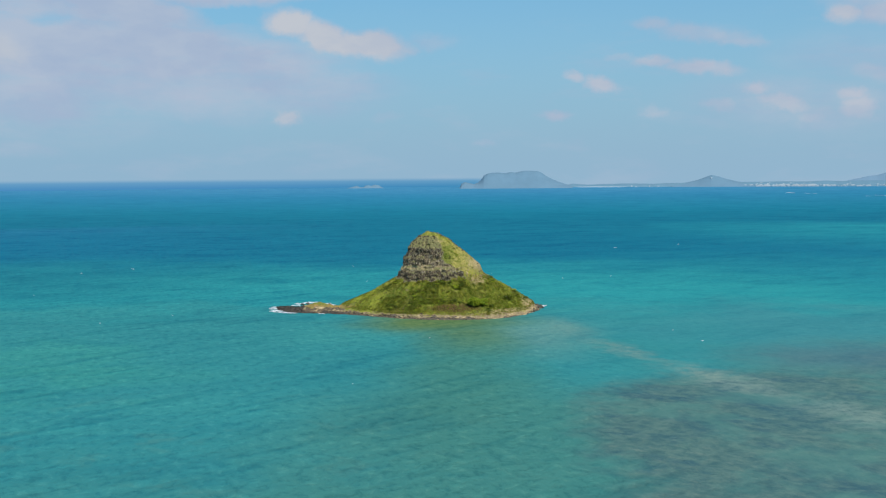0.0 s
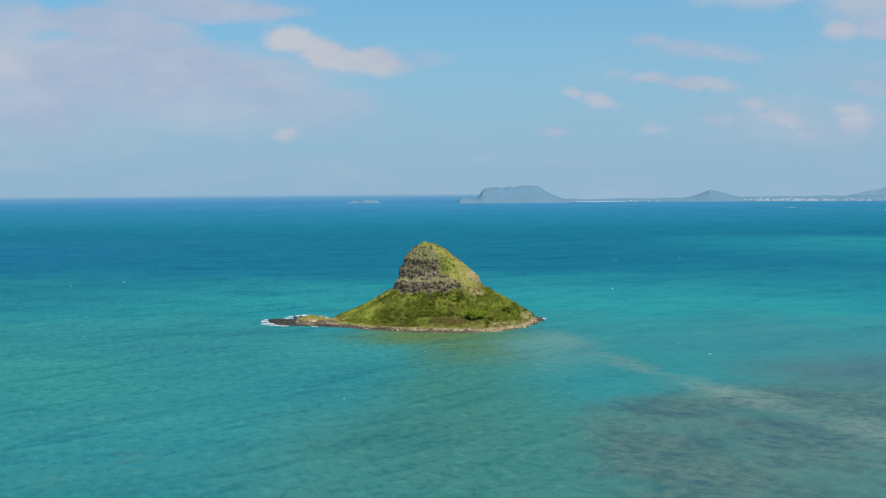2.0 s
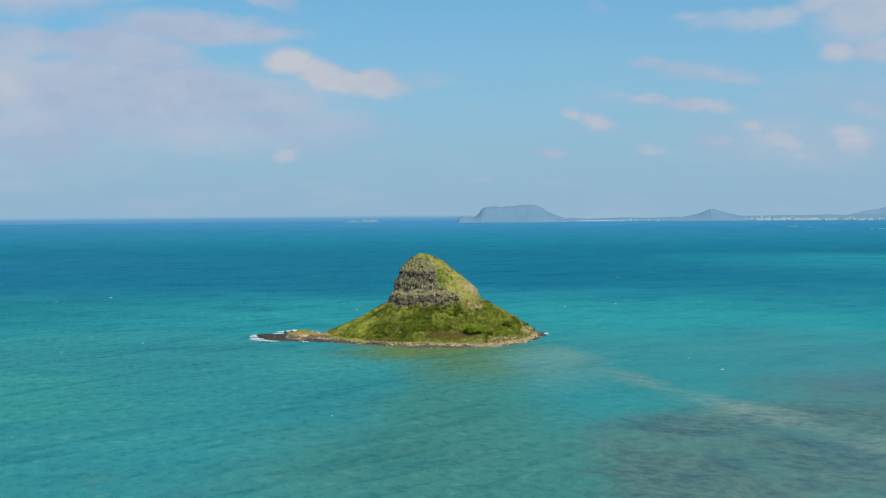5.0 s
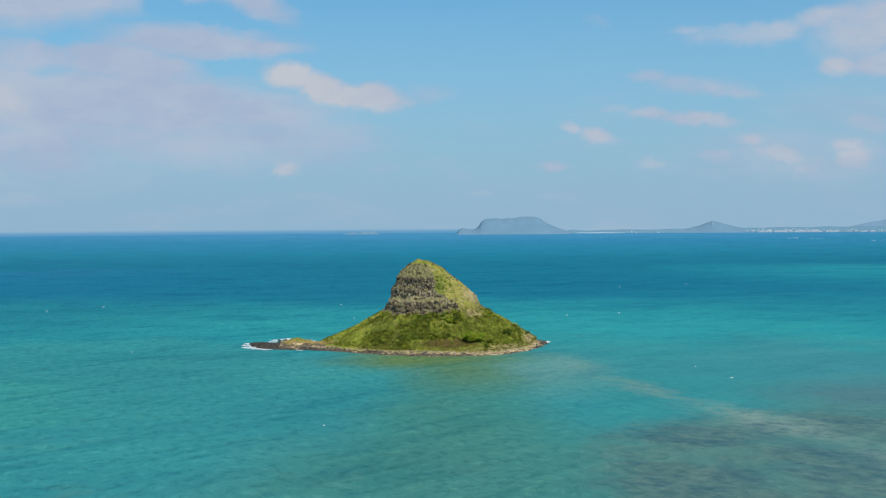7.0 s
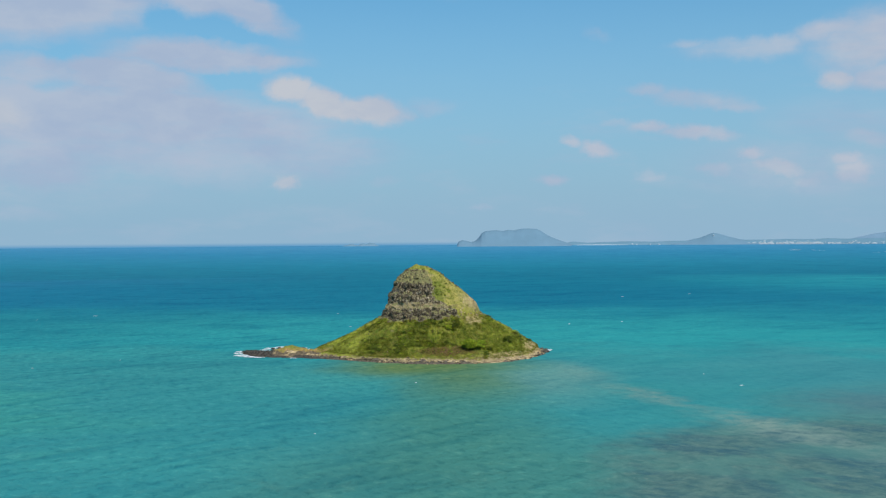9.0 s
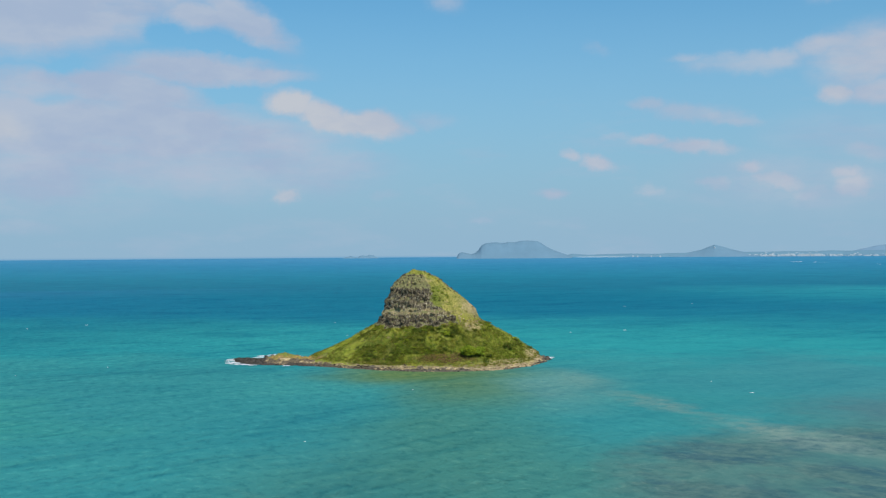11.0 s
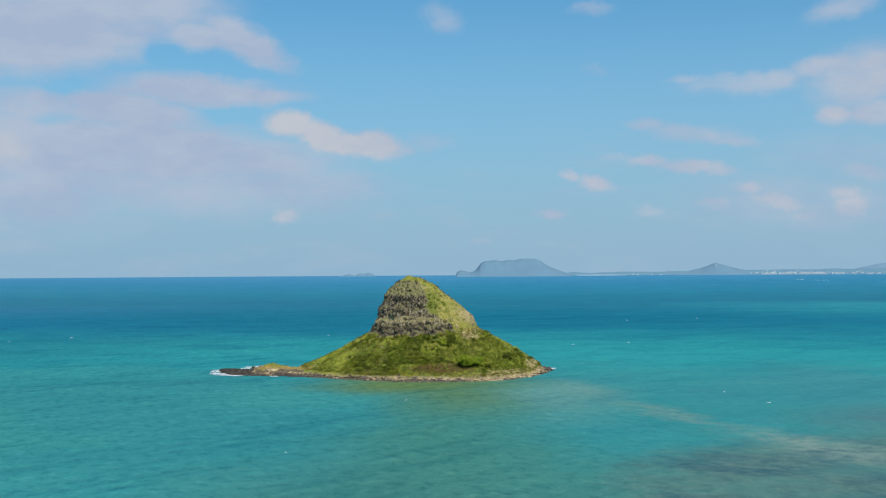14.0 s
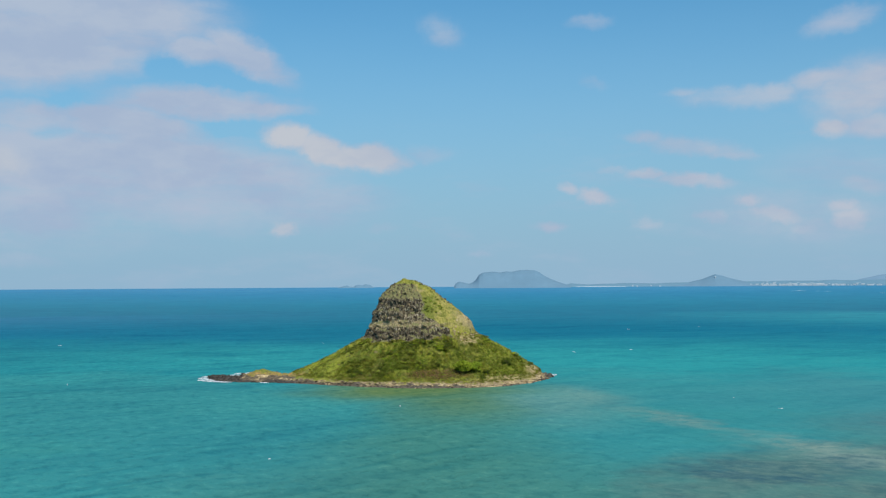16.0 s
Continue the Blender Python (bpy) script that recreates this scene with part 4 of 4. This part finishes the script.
            ob.matrix_local = posed(PTS[i, j], (rng.uniform(-0.5, 0.5), rng.uniform(-0.5, 0.5), rng.uniform(0, 6)),
                                    (big, big * rng.uniform(0.7, 1.3), big * rng.uniform(0.6, 1.1)))
    spit_stones = []
    for k in range(600):
        i, j = rng.randrange(20, SPIT.shape[0]), rng.randrange(3, 38)
        place = SPIT[i, j]
        if place[2] > -0.5 and (place[2] < 0.5 or i > 98):
            big = rng.uniform(0.5, 1.6)
            spit_stones.append(posed(place, (rng.uniform(-0.3, 0.3), rng.uniform(-0.3, 0.3), rng.uniform(0, 6)),
                                     (big, big, big * rng.uniform(0.6, 1.0))))
    joined("spit_boulders", stones, spit_stones, BASALT, islet, "jumbled dark lava boulders on the spit")


build_rocks()


# ---------------------------------------------------------------- plants
def leaf_cloud(rnd, count, dome, leaf, flat=0.7):
    """Leaf blades on lumps of a crown. dome: list of (centre, radius)."""
    verts, faces = [], []
    for k in range(count):
        c, r = dome[k % len(dome)]
        d = Vector((rnd.gauss(0, 1), rnd.gauss(0, 1), abs(rnd.gauss(0, 1)) * 0.9 + 0.02)).normalized()
        p = Vector(c) + Vector((d.x * r, d.y * r, d.z * r * flat)) * rnd.uniform(0.8, 1.08)
        n = (d + Vector((rnd.uniform(-0.6, 0.6), rnd.uniform(-0.6, 0.6), rnd.uniform(0.0, 1.1)))).normalized()
        a = n.orthogonal().normalized()
        a = Matrix.Rotation(rnd.uniform(0, 6.28), 3, n) @ a
        b = n.cross(a)
        s = leaf * rnd.uniform(0.6, 1.3)
        base = len(verts)
        verts += [p - a * s, p + b * s * 0.55 + n * s * 0.12, p + a * s, p - b * s * 0.55 + n * s * 0.12]
        faces += [(base, base + 1, base + 2), (base, base + 2, base + 3)]
    return verts, faces


def limb(verts, faces, a, b, ra, rb, n=6):
    a, b = Vector(a), Vector(b)
    d = (b - a).normalized()
    e = d.orthogonal().normalized()
    f = d.cross(e)
    base = len(verts)
    for c, r in ((a, ra), (b, rb)):
        verts += [c + (e * math.cos(2 * math.pi * k / n) + f * math.sin(2 * math.pi * k / n)) * r for k in range(n)]
    faces += [(base + k, base + (k + 1) % n, base + n + (k + 1) % n, base + n + k) for k in range(n)]


def shrub_kind(seed, leaf_mat):
    """A low shrub one metre in radius: crooked stems under a lumpy crown of leaves."""
    rnd = random.Random(seed)
    lumps = [((0, 0, 0.25), 0.75)]
    for k in range(5):
        a = rnd.uniform(0, 6.28)
        lumps.append(((0.55 * math.cos(a), 0.55 * math.sin(a), rnd.uniform(0.05, 0.35)), rnd.uniform(0.35, 0.55)))
    verts, faces = leaf_cloud(rnd, 190, lumps, 0.17)
    crown = mesh_of("crown", verts, faces, leaf_mat, smooth=False)
    verts, faces = [], []
    for k in range(4):
        a = rnd.uniform(0, 6.28)
        limb(verts, faces, (0, 0, -0.3), (0.45 * math.cos(a), 0.45 * math.sin(a), 0.5), 0.06, 0.025, 5)
    return crown, mesh_of("stem", verts, faces, WOOD)


def bare_ground(p):
    """How likely a place is to be without leafy growth: the eroded bank, the dry point, the wind-cut root of the spit."""
    if -18 < p[0] < 34 and p[2] < 8.5:
        return 0.85
    if p[0] > 64 and p[2] < 8:
        return 0.7
    if p[0] > 36 and p[2] < 4.2:
        return 0.7
    if p[0] < -52:
        return 0.65
    if 17 < p[0] < 37 and 22.5 < p[2] < 29:
        return 0.8
    return 0.0


def build_shrubs():
    kinds = [shrub_kind(200 + k, LEAF) for k in range(5)]
    fresh = [shrub_kind(300 + k, BRIGHT_LEAF) for k in range(2)]
    count = 0
    patch = lambda p: value_noise(np.array([[p[0] / 17, p[1] / 17, p[2] / 13 + 3]]))[0]
    while count < 290:
        hit = pick(lambda i, j: ROCK[i, j] < 0.3 and 2.9 < LEV[i, j] < 5.15 and (188 < DEG[i, j] < 360 or DEG[i, j] < 8) and bare_ground(PTS[i, j]) < 0.1
                   and (patch(PTS[i, j]) > 0.53 or rng.random() < 0.08))
        if not hit:
            break
        i, j = hit
        light = rng.random() < (0.45 if PTS[i, j, 0] > 25 else 0.16)
        crown, stem = (fresh if light else kinds)[count % (2 if light else 5)]
        size = rng.uniform(0.7, 2.0) * (1.25 if DEG[i, j] > 285 else 1.0)
        thing = new("shrub")
        thing.matrix_basis = posed(PTS[i, j], (0, 0, rng.uniform(0, 6.28)), (size, size * rng.uniform(0.8, 1.2), size * rng.uniform(0.7, 1.0)))
        tagged(thing, "rounded fresh green shrub on the slope" if light else "dense dark green shrub on the grassy slope",
               "shrub", "shrubs on the islet")
        part("crown", crown, thing)
        part("stem", stem, thing)
        count += 1
    # bushes on the crown's ridge and where the cliff gives way to the shoulder
    for k in range(46):
        ridge_top = k < 20
        hit = pick(lambda i, j: ROCK[i, j] < 0.5 and ((8.0 < LEV[i, j] < 10.2 and (DEG[i, j] > 325 or DEG[i, j] < 14)) if ridge_top
                   else (7.0 < LEV[i, j] < 9.0 and -1 < PTS[i, j, 0] < 12 and 41 < PTS[i, j, 2] < 52 and 270 < DEG[i, j] < 330)), 4000)
        if hit:
            i, j = hit
            crown, stem = kinds[k % 5] if ridge_top or k % 2 else fresh[k % 2]
            size = rng.uniform(0.5, 1.2) if ridge_top else rng.uniform(0.7, 1.4)
            thing = new("shrub")
            thing.matrix_basis = posed(PTS[i, j], (0, 0, rng.uniform(0, 6.28)), (size, size, size * rng.uniform(0.6, 0.9)))
            tagged(thing, "small dark bush on the rocky crown" if ridge_top else "low green bush beside the cliff", "shrub", "shrubs on the islet")
            part("crown", crown, thing)
            part("stem", stem, thing)


def build_scrub():
    """Low leafy growth and dry tufts all over the slopes."""
    for name, mat, lo, hi, count, leaf, seed, label, share in (
            ("scrub", LEAF, 2.3, 5.3, 9500, 0.27, 5, "low dark green scrub covering the slopes", 0.40),
            ("fresh_scrub", BRIGHT_LEAF, 2.6, 5.6, 3000, 0.28, 6, "low yellow-green growth on the slopes", 0.5),
            ("dry_tufts", STRAW, 2.2, 6.0, 4600, 0.28, 8, "straw-coloured dry grass tufts", 0.0)):
        rnd = random.Random(seed)
        verts, faces = [], []
        done = 0
        for _ in range(count * 12):
            if done >= count:
                break
            i, j = rnd.randrange(2, NS - 3), rnd.randrange(NT)
            if not lo < LEV[i, j] < hi or ROCK[i, j] > 0.4:
                continue
            if rnd.random() > 0.25 and not seen_side(i, j):
                continue
            p = PTS[i, j]
            if bare_ground(p) * (0.6 if mat is STRAW else 1.0) > rnd.random():
                continue
            if value_noise(np.array([[p[0] / 9 + seed, p[1] / 9, p[2] / 9]]))[0] < share:
                continue
            done += 1
            vs, fs = leaf_cloud(rnd, 9, [((0, 0, 0), rnd.uniform(0.4, 1.0))], leaf, 0.9)
            base = len(verts)
            verts += [v + Vector(p) for v in vs]
            faces += [tuple(base + k for k in f) for f in fs]
        tagged(part(name, mesh_of(name, verts, faces, mat, smooth=False), islet, label), kind="stuff")


def build_tree(name, place, wide, high, seed, leaf_mat, label, leaves=4200):
    """A spreading tree: short forked trunk, limbs and a broad uneven crown of leaf clumps."""
    rnd = random.Random(seed)
    thing = new(name)
    thing.location = place
    tagged(thing, label, "tree")
    verts, faces = [], []
    limb(verts, faces, (0, 0, -0.8), (0.1, 0, high * 0.35), 0.35, 0.26, 8)
    lumps = []
    for k in range(24):
        a = 2 * math.pi * k / 9 + rnd.uniform(-0.3, 0.3)
        r = wide / 2 * rnd.uniform(0.25, 0.8)
        c = Vector((r * math.cos(a), 0.7 * r * math.sin(a), high * rnd.uniform(0.06, 0.58) * (1.25 - 0.5 * r / (wide / 2))))
        lumps.append((c, wide * rnd.uniform(0.11, 0.19)))
        bend = Vector((0.1, 0, high * 0.35)) * 0.45 + c * 0.5
        limb(verts, faces, (0.1, 0, high * 0.33), bend, 0.18, 0.11)
        limb(verts, faces, bend, c, 0.11, 0.05)
    part("trunk", mesh_of("trunk", verts, faces, WOOD), thing)
    verts, faces = leaf_cloud(rnd, leaves, lumps, 0.50, 0.8)
    part("crown", mesh_of("crown", verts, faces, leaf_mat, smooth=False), thing)
    return thing


def ground_at(x, y):
    d = (PTS[..., 0] - x) ** 2 + (PTS[..., 1] - y) ** 2
    i, j = np.unravel_index(np.argmin(d), d.shape)
    return PTS[i, j, 2]


build_shrubs()
build_scrub()
build_tree("shore_tree", (27, 826, ground_at(27, 826)), 17, 8.0, 11, TREE_LEAF, "broad bright green tree spreading over the shore bank")
build_tree("slope_tree", (52, 838, ground_at(52, 838)), 8, 5, 12, LEAF, "dark green tree on the slope above the shore", 900)
build_tree("slope_tree", (10, 836, ground_at(10, 836)), 5, 5, 13, BRIGHT_LEAF, "small pale green tree below the cliff", 500)


# ---------------------------------------------------------------- surf and whitecaps
def foam_patch(name, spots, seed, label):
    """Ragged low sheets of foam lying on the water."""
    rnd = random.Random(seed)
    verts, faces = [], []
    for x, y, a, b, turn, z in spots:
        base = len(verts)
        n = 22
        verts.append((x, y, z + 0.25))
        for ring, hgt in ((0.55, 0.2), (1.0, 0.0)):
            for k in range(n):
                t = 2 * math.pi * k / n
                r = ring * rnd.uniform(0.7, 1.2)
                u, w = a * r * math.cos(t), b * r * math.sin(t)
                verts.append((x + u * math.cos(turn) - w * math.sin(turn), y + u * math.sin(turn) + w * math.cos(turn), z + hgt))
        for k in range(n):
            j = (k + 1) % n
            faces.append((base, base + 1 + k, base + 1 + j))
            faces.append((base + 1 + k, base + 1 + n + k, base + 1 + n + j, base + 1 + j))
    tagged(new(name, mesh_of(name, verts, faces, FOAM)), label, "surf", kind="stuff")


foam_patch("surf", [(-141, 876, 5, 4, 0.1, 0.2), (-137, 852, 6, 5, -0.5, 0.25), (-142, 866, 4, 4, 0.3, 0.2), (-131, 843, 7, 3.0, -0.4, 0.25), (-122, 838, 5, 1.4, -0.2, 0.2), (-98, 833, 3, 0.8, -0.2, 0.2),
                    (-124, 899, 4.5, 5, 0.3, 0.15), (-117, 907, 6, 5, 0.1, 0.15), (-110, 908, 4, 4, -0.1, 0.15),
                    (-101, 899, 4, 5, -0.4, 0.15), (-96, 889, 3, 5, -0.5, 0.15), (-126, 888, 4, 3, 0, 0.15)], 3,
           "white surf breaking round the rocky spit")
foam_patch("surf", [(83.5, 871, 2.5, 3.0, 0.4, 0.3), (85, 875, 2.2, 3, 0.1, 0.3), (70, 834, 4, 0.8, 0.9, 0.12)], 4,
           "white surf on the dark eastern rocks")


def build_whitecaps():
    rnd = random.Random(21)
    spots = []
    for k in range(22):
        y = 330 + 1300 * rnd.random() ** 1.3
        x = rnd.uniform(-0.46, 0.46) * y
        if (x + 20) ** 2 / 150 ** 2 + (y - 865) ** 2 / 110 ** 2 < 1 or (x > 60 and y < 640 and rnd.random() < 0.7):
            continue
        big = rnd.uniform(0.20, 0.55) * (1 + y / 2200)
        for _ in range(rnd.choice((1, 1, 2, 3))):
            spots.append((x + rnd.uniform(-2, 2) * big, y + rnd.uniform(-1, 1), big * rnd.uniform(0.7, 1.6), 0.18 * big, rnd.uniform(-0.1, 0.5), 0.15))
    foam_patch("whitecaps", spots, 22, "scattered small whitecaps on the choppy water")


build_whitecaps()


# ---------------------------------------------------------------- the far shore
def rim_height(r):
    return 47 * (max(0.0, r - 2000) / 2880) ** 2


def ridge(name, mat, distance, points, depth, label, category, seed=0, foot=None, rough=2.0):
    """A far hill: a ridge line with slopes that fall to the water on both sides. points: (bearing, height over the water)."""
    bear = np.array([q[0] for q in points])
    high = np.array([q[1] for q in points])
    n = max(40, int((bear[-1] - bear[0]) * 1900))
    bs = np.linspace(bear[0], bear[-1], n)
    hs = np.interp(bs, bear, high)
    rows = 9
    verts, faces = [], []
    base = rim_height(distance - depth) - 3 if foot is None else foot
    jitter = fbm(np.stack([bs * 900, 0 * bs + seed, 0 * bs], -1), (14, 14, 14), 4)
    for i, (b, h) in enumerate(zip(bs, hs)):
        for k in range(rows):
            f = k / (rows - 1) * 2 - 1
            r = distance + depth * f
            up = (1 - f * f) ** 1.1 * 0.93 * max(0.5, h + rough * jitter[i] * min(1, h / 15))
            gully = value_noise(np.array([[b * 90 + seed, k * 0.9, 0.5]]))[0]
            verts.append((r * math.sin(b), 95 + r * math.cos(b), base + 3 + up * (0.97 + 0.03 * gully if 0 < abs(f) < 1 else 1) - (3 if abs(f) == 1 else 0)))
    for i in range(n - 1):
        for k in range(rows - 1):
            a = i * rows + k
            faces.append((a, a + rows, a + rows + 1, a + 1))
    return tagged(new(name, mesh_of(name, verts, faces, mat)), label, category, kind="structure")


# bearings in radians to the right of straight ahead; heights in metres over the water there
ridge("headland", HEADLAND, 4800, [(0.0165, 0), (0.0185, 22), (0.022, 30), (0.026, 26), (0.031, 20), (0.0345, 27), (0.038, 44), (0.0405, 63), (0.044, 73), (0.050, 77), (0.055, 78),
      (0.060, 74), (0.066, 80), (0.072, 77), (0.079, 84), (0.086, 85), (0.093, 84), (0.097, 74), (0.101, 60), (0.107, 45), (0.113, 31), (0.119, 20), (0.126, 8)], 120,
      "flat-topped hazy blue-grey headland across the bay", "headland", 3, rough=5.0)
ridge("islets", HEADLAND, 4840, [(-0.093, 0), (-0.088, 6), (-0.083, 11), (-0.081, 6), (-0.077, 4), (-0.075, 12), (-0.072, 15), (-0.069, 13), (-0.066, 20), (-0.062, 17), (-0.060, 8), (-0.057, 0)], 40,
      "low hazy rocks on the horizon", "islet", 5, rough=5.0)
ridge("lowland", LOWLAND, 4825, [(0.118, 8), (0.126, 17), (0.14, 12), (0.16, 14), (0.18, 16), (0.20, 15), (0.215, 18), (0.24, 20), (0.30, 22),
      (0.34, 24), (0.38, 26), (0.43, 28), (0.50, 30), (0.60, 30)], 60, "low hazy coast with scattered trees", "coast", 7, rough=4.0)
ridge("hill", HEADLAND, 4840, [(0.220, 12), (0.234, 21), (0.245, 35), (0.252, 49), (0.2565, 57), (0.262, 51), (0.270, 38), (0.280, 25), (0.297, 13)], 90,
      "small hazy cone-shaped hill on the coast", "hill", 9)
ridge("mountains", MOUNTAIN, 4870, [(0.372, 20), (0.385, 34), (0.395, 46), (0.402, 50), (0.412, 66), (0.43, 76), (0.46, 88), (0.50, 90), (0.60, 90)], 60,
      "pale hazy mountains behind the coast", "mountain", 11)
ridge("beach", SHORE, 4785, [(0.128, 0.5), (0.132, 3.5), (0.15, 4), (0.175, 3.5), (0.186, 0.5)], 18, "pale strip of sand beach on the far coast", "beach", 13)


def build_town():
    rnd = random.Random(31)
    verts, faces = [], []
    for k in range(280):
        b = 0.295 + 0.26 * rnd.random() if k < 276 else rnd.uniform(0.17, 0.22)
        if k < 120:
            b = rnd.gauss(0.33, 0.02)
        f = rnd.uniform(0.25, 0.95) if k % 4 == 0 else rnd.uniform(0.70, 0.97)
        r = 4825 - 60 * f
        w, h = rnd.uniform(2, 6), rnd.uniform(1.4, 3.0)
        x, y, z = r * math.sin(b), 95 + r * math.cos(b), rim_height(4765) + 0.93 * (1 - f * f) ** 1.1 * (14 if b < 0.23 else 19) - 0.8
        base = len(verts)
        verts += [(x + sx * w, y + sy * 4, z + (h if sz else -5)) for sz in (0, 1) for sx, sy in ((-1, -1), (1, -1), (1, 1), (-1, 1))]
        verts += [(x - w, y, z + h * 1.4), (x + w, y, z + h * 1.4)]
        faces += [tuple(base + v for v in f) for f in ((0, 1, 5, 4), (1, 2, 6, 5), (2, 3, 7, 6), (3, 0, 4, 7), (0, 3, 2, 1), (4, 5, 9, 8), (6, 7, 8, 9), (5, 6, 9), (7, 4, 8))]
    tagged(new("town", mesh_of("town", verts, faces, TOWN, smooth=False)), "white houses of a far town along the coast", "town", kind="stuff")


build_town()


# ---------------------------------------------------------------- far breakers and the dome on the hill
def build_breakers():
    rnd = random.Random(41)
    spots = []
    for lo, hi, r, count in ((0.318, 0.335, 4180, 5), (0.343, 0.352, 4120, 3), (0.396, 0.415, 3950, 5), (0.418, 0.43, 3500, 2)):
        for k in range(count):
            b = rnd.uniform(lo, hi)
            d = r + rnd.uniform(-30, 30)
            spots.append((d * math.sin(b), 100 + d * math.cos(b), rnd.uniform(6, 18), rnd.uniform(3, 7), -b, rim_height(d) + 0.3))
    foam_patch("breakers", spots, 42, "thin white breakers on a far reef")


def build_dome():
    d, b = 4795, 0.2565
    base = rim_height(4840 - 90) + 37.5
    thing = new("radar_dome")
    thing.location = (d * math.sin(b), 95 + d * math.cos(b), base)
    tagged(thing, "small white dome on the hazy hilltop", "dome")
    bm = bmesh.new()
    bmesh.ops.create_uvsphere(bm, u_segments=16, v_segments=10, radius=3.4)
    bmesh.ops.translate(bm, verts=bm.verts, vec=(0, 0, 3.2))
    for f in bm.faces:
        f.smooth = True
    me = bpy.data.meshes.new("shell")
    bm.to_mesh(me)
    bm.free()
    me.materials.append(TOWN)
    part("shell", me, thing)
    verts, faces = [], []
    limb(verts, faces, (0, 0, -4), (0, 0, 1.6), 3.0, 2.6, 12)
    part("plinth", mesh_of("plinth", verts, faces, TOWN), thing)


build_breakers()
build_dome()
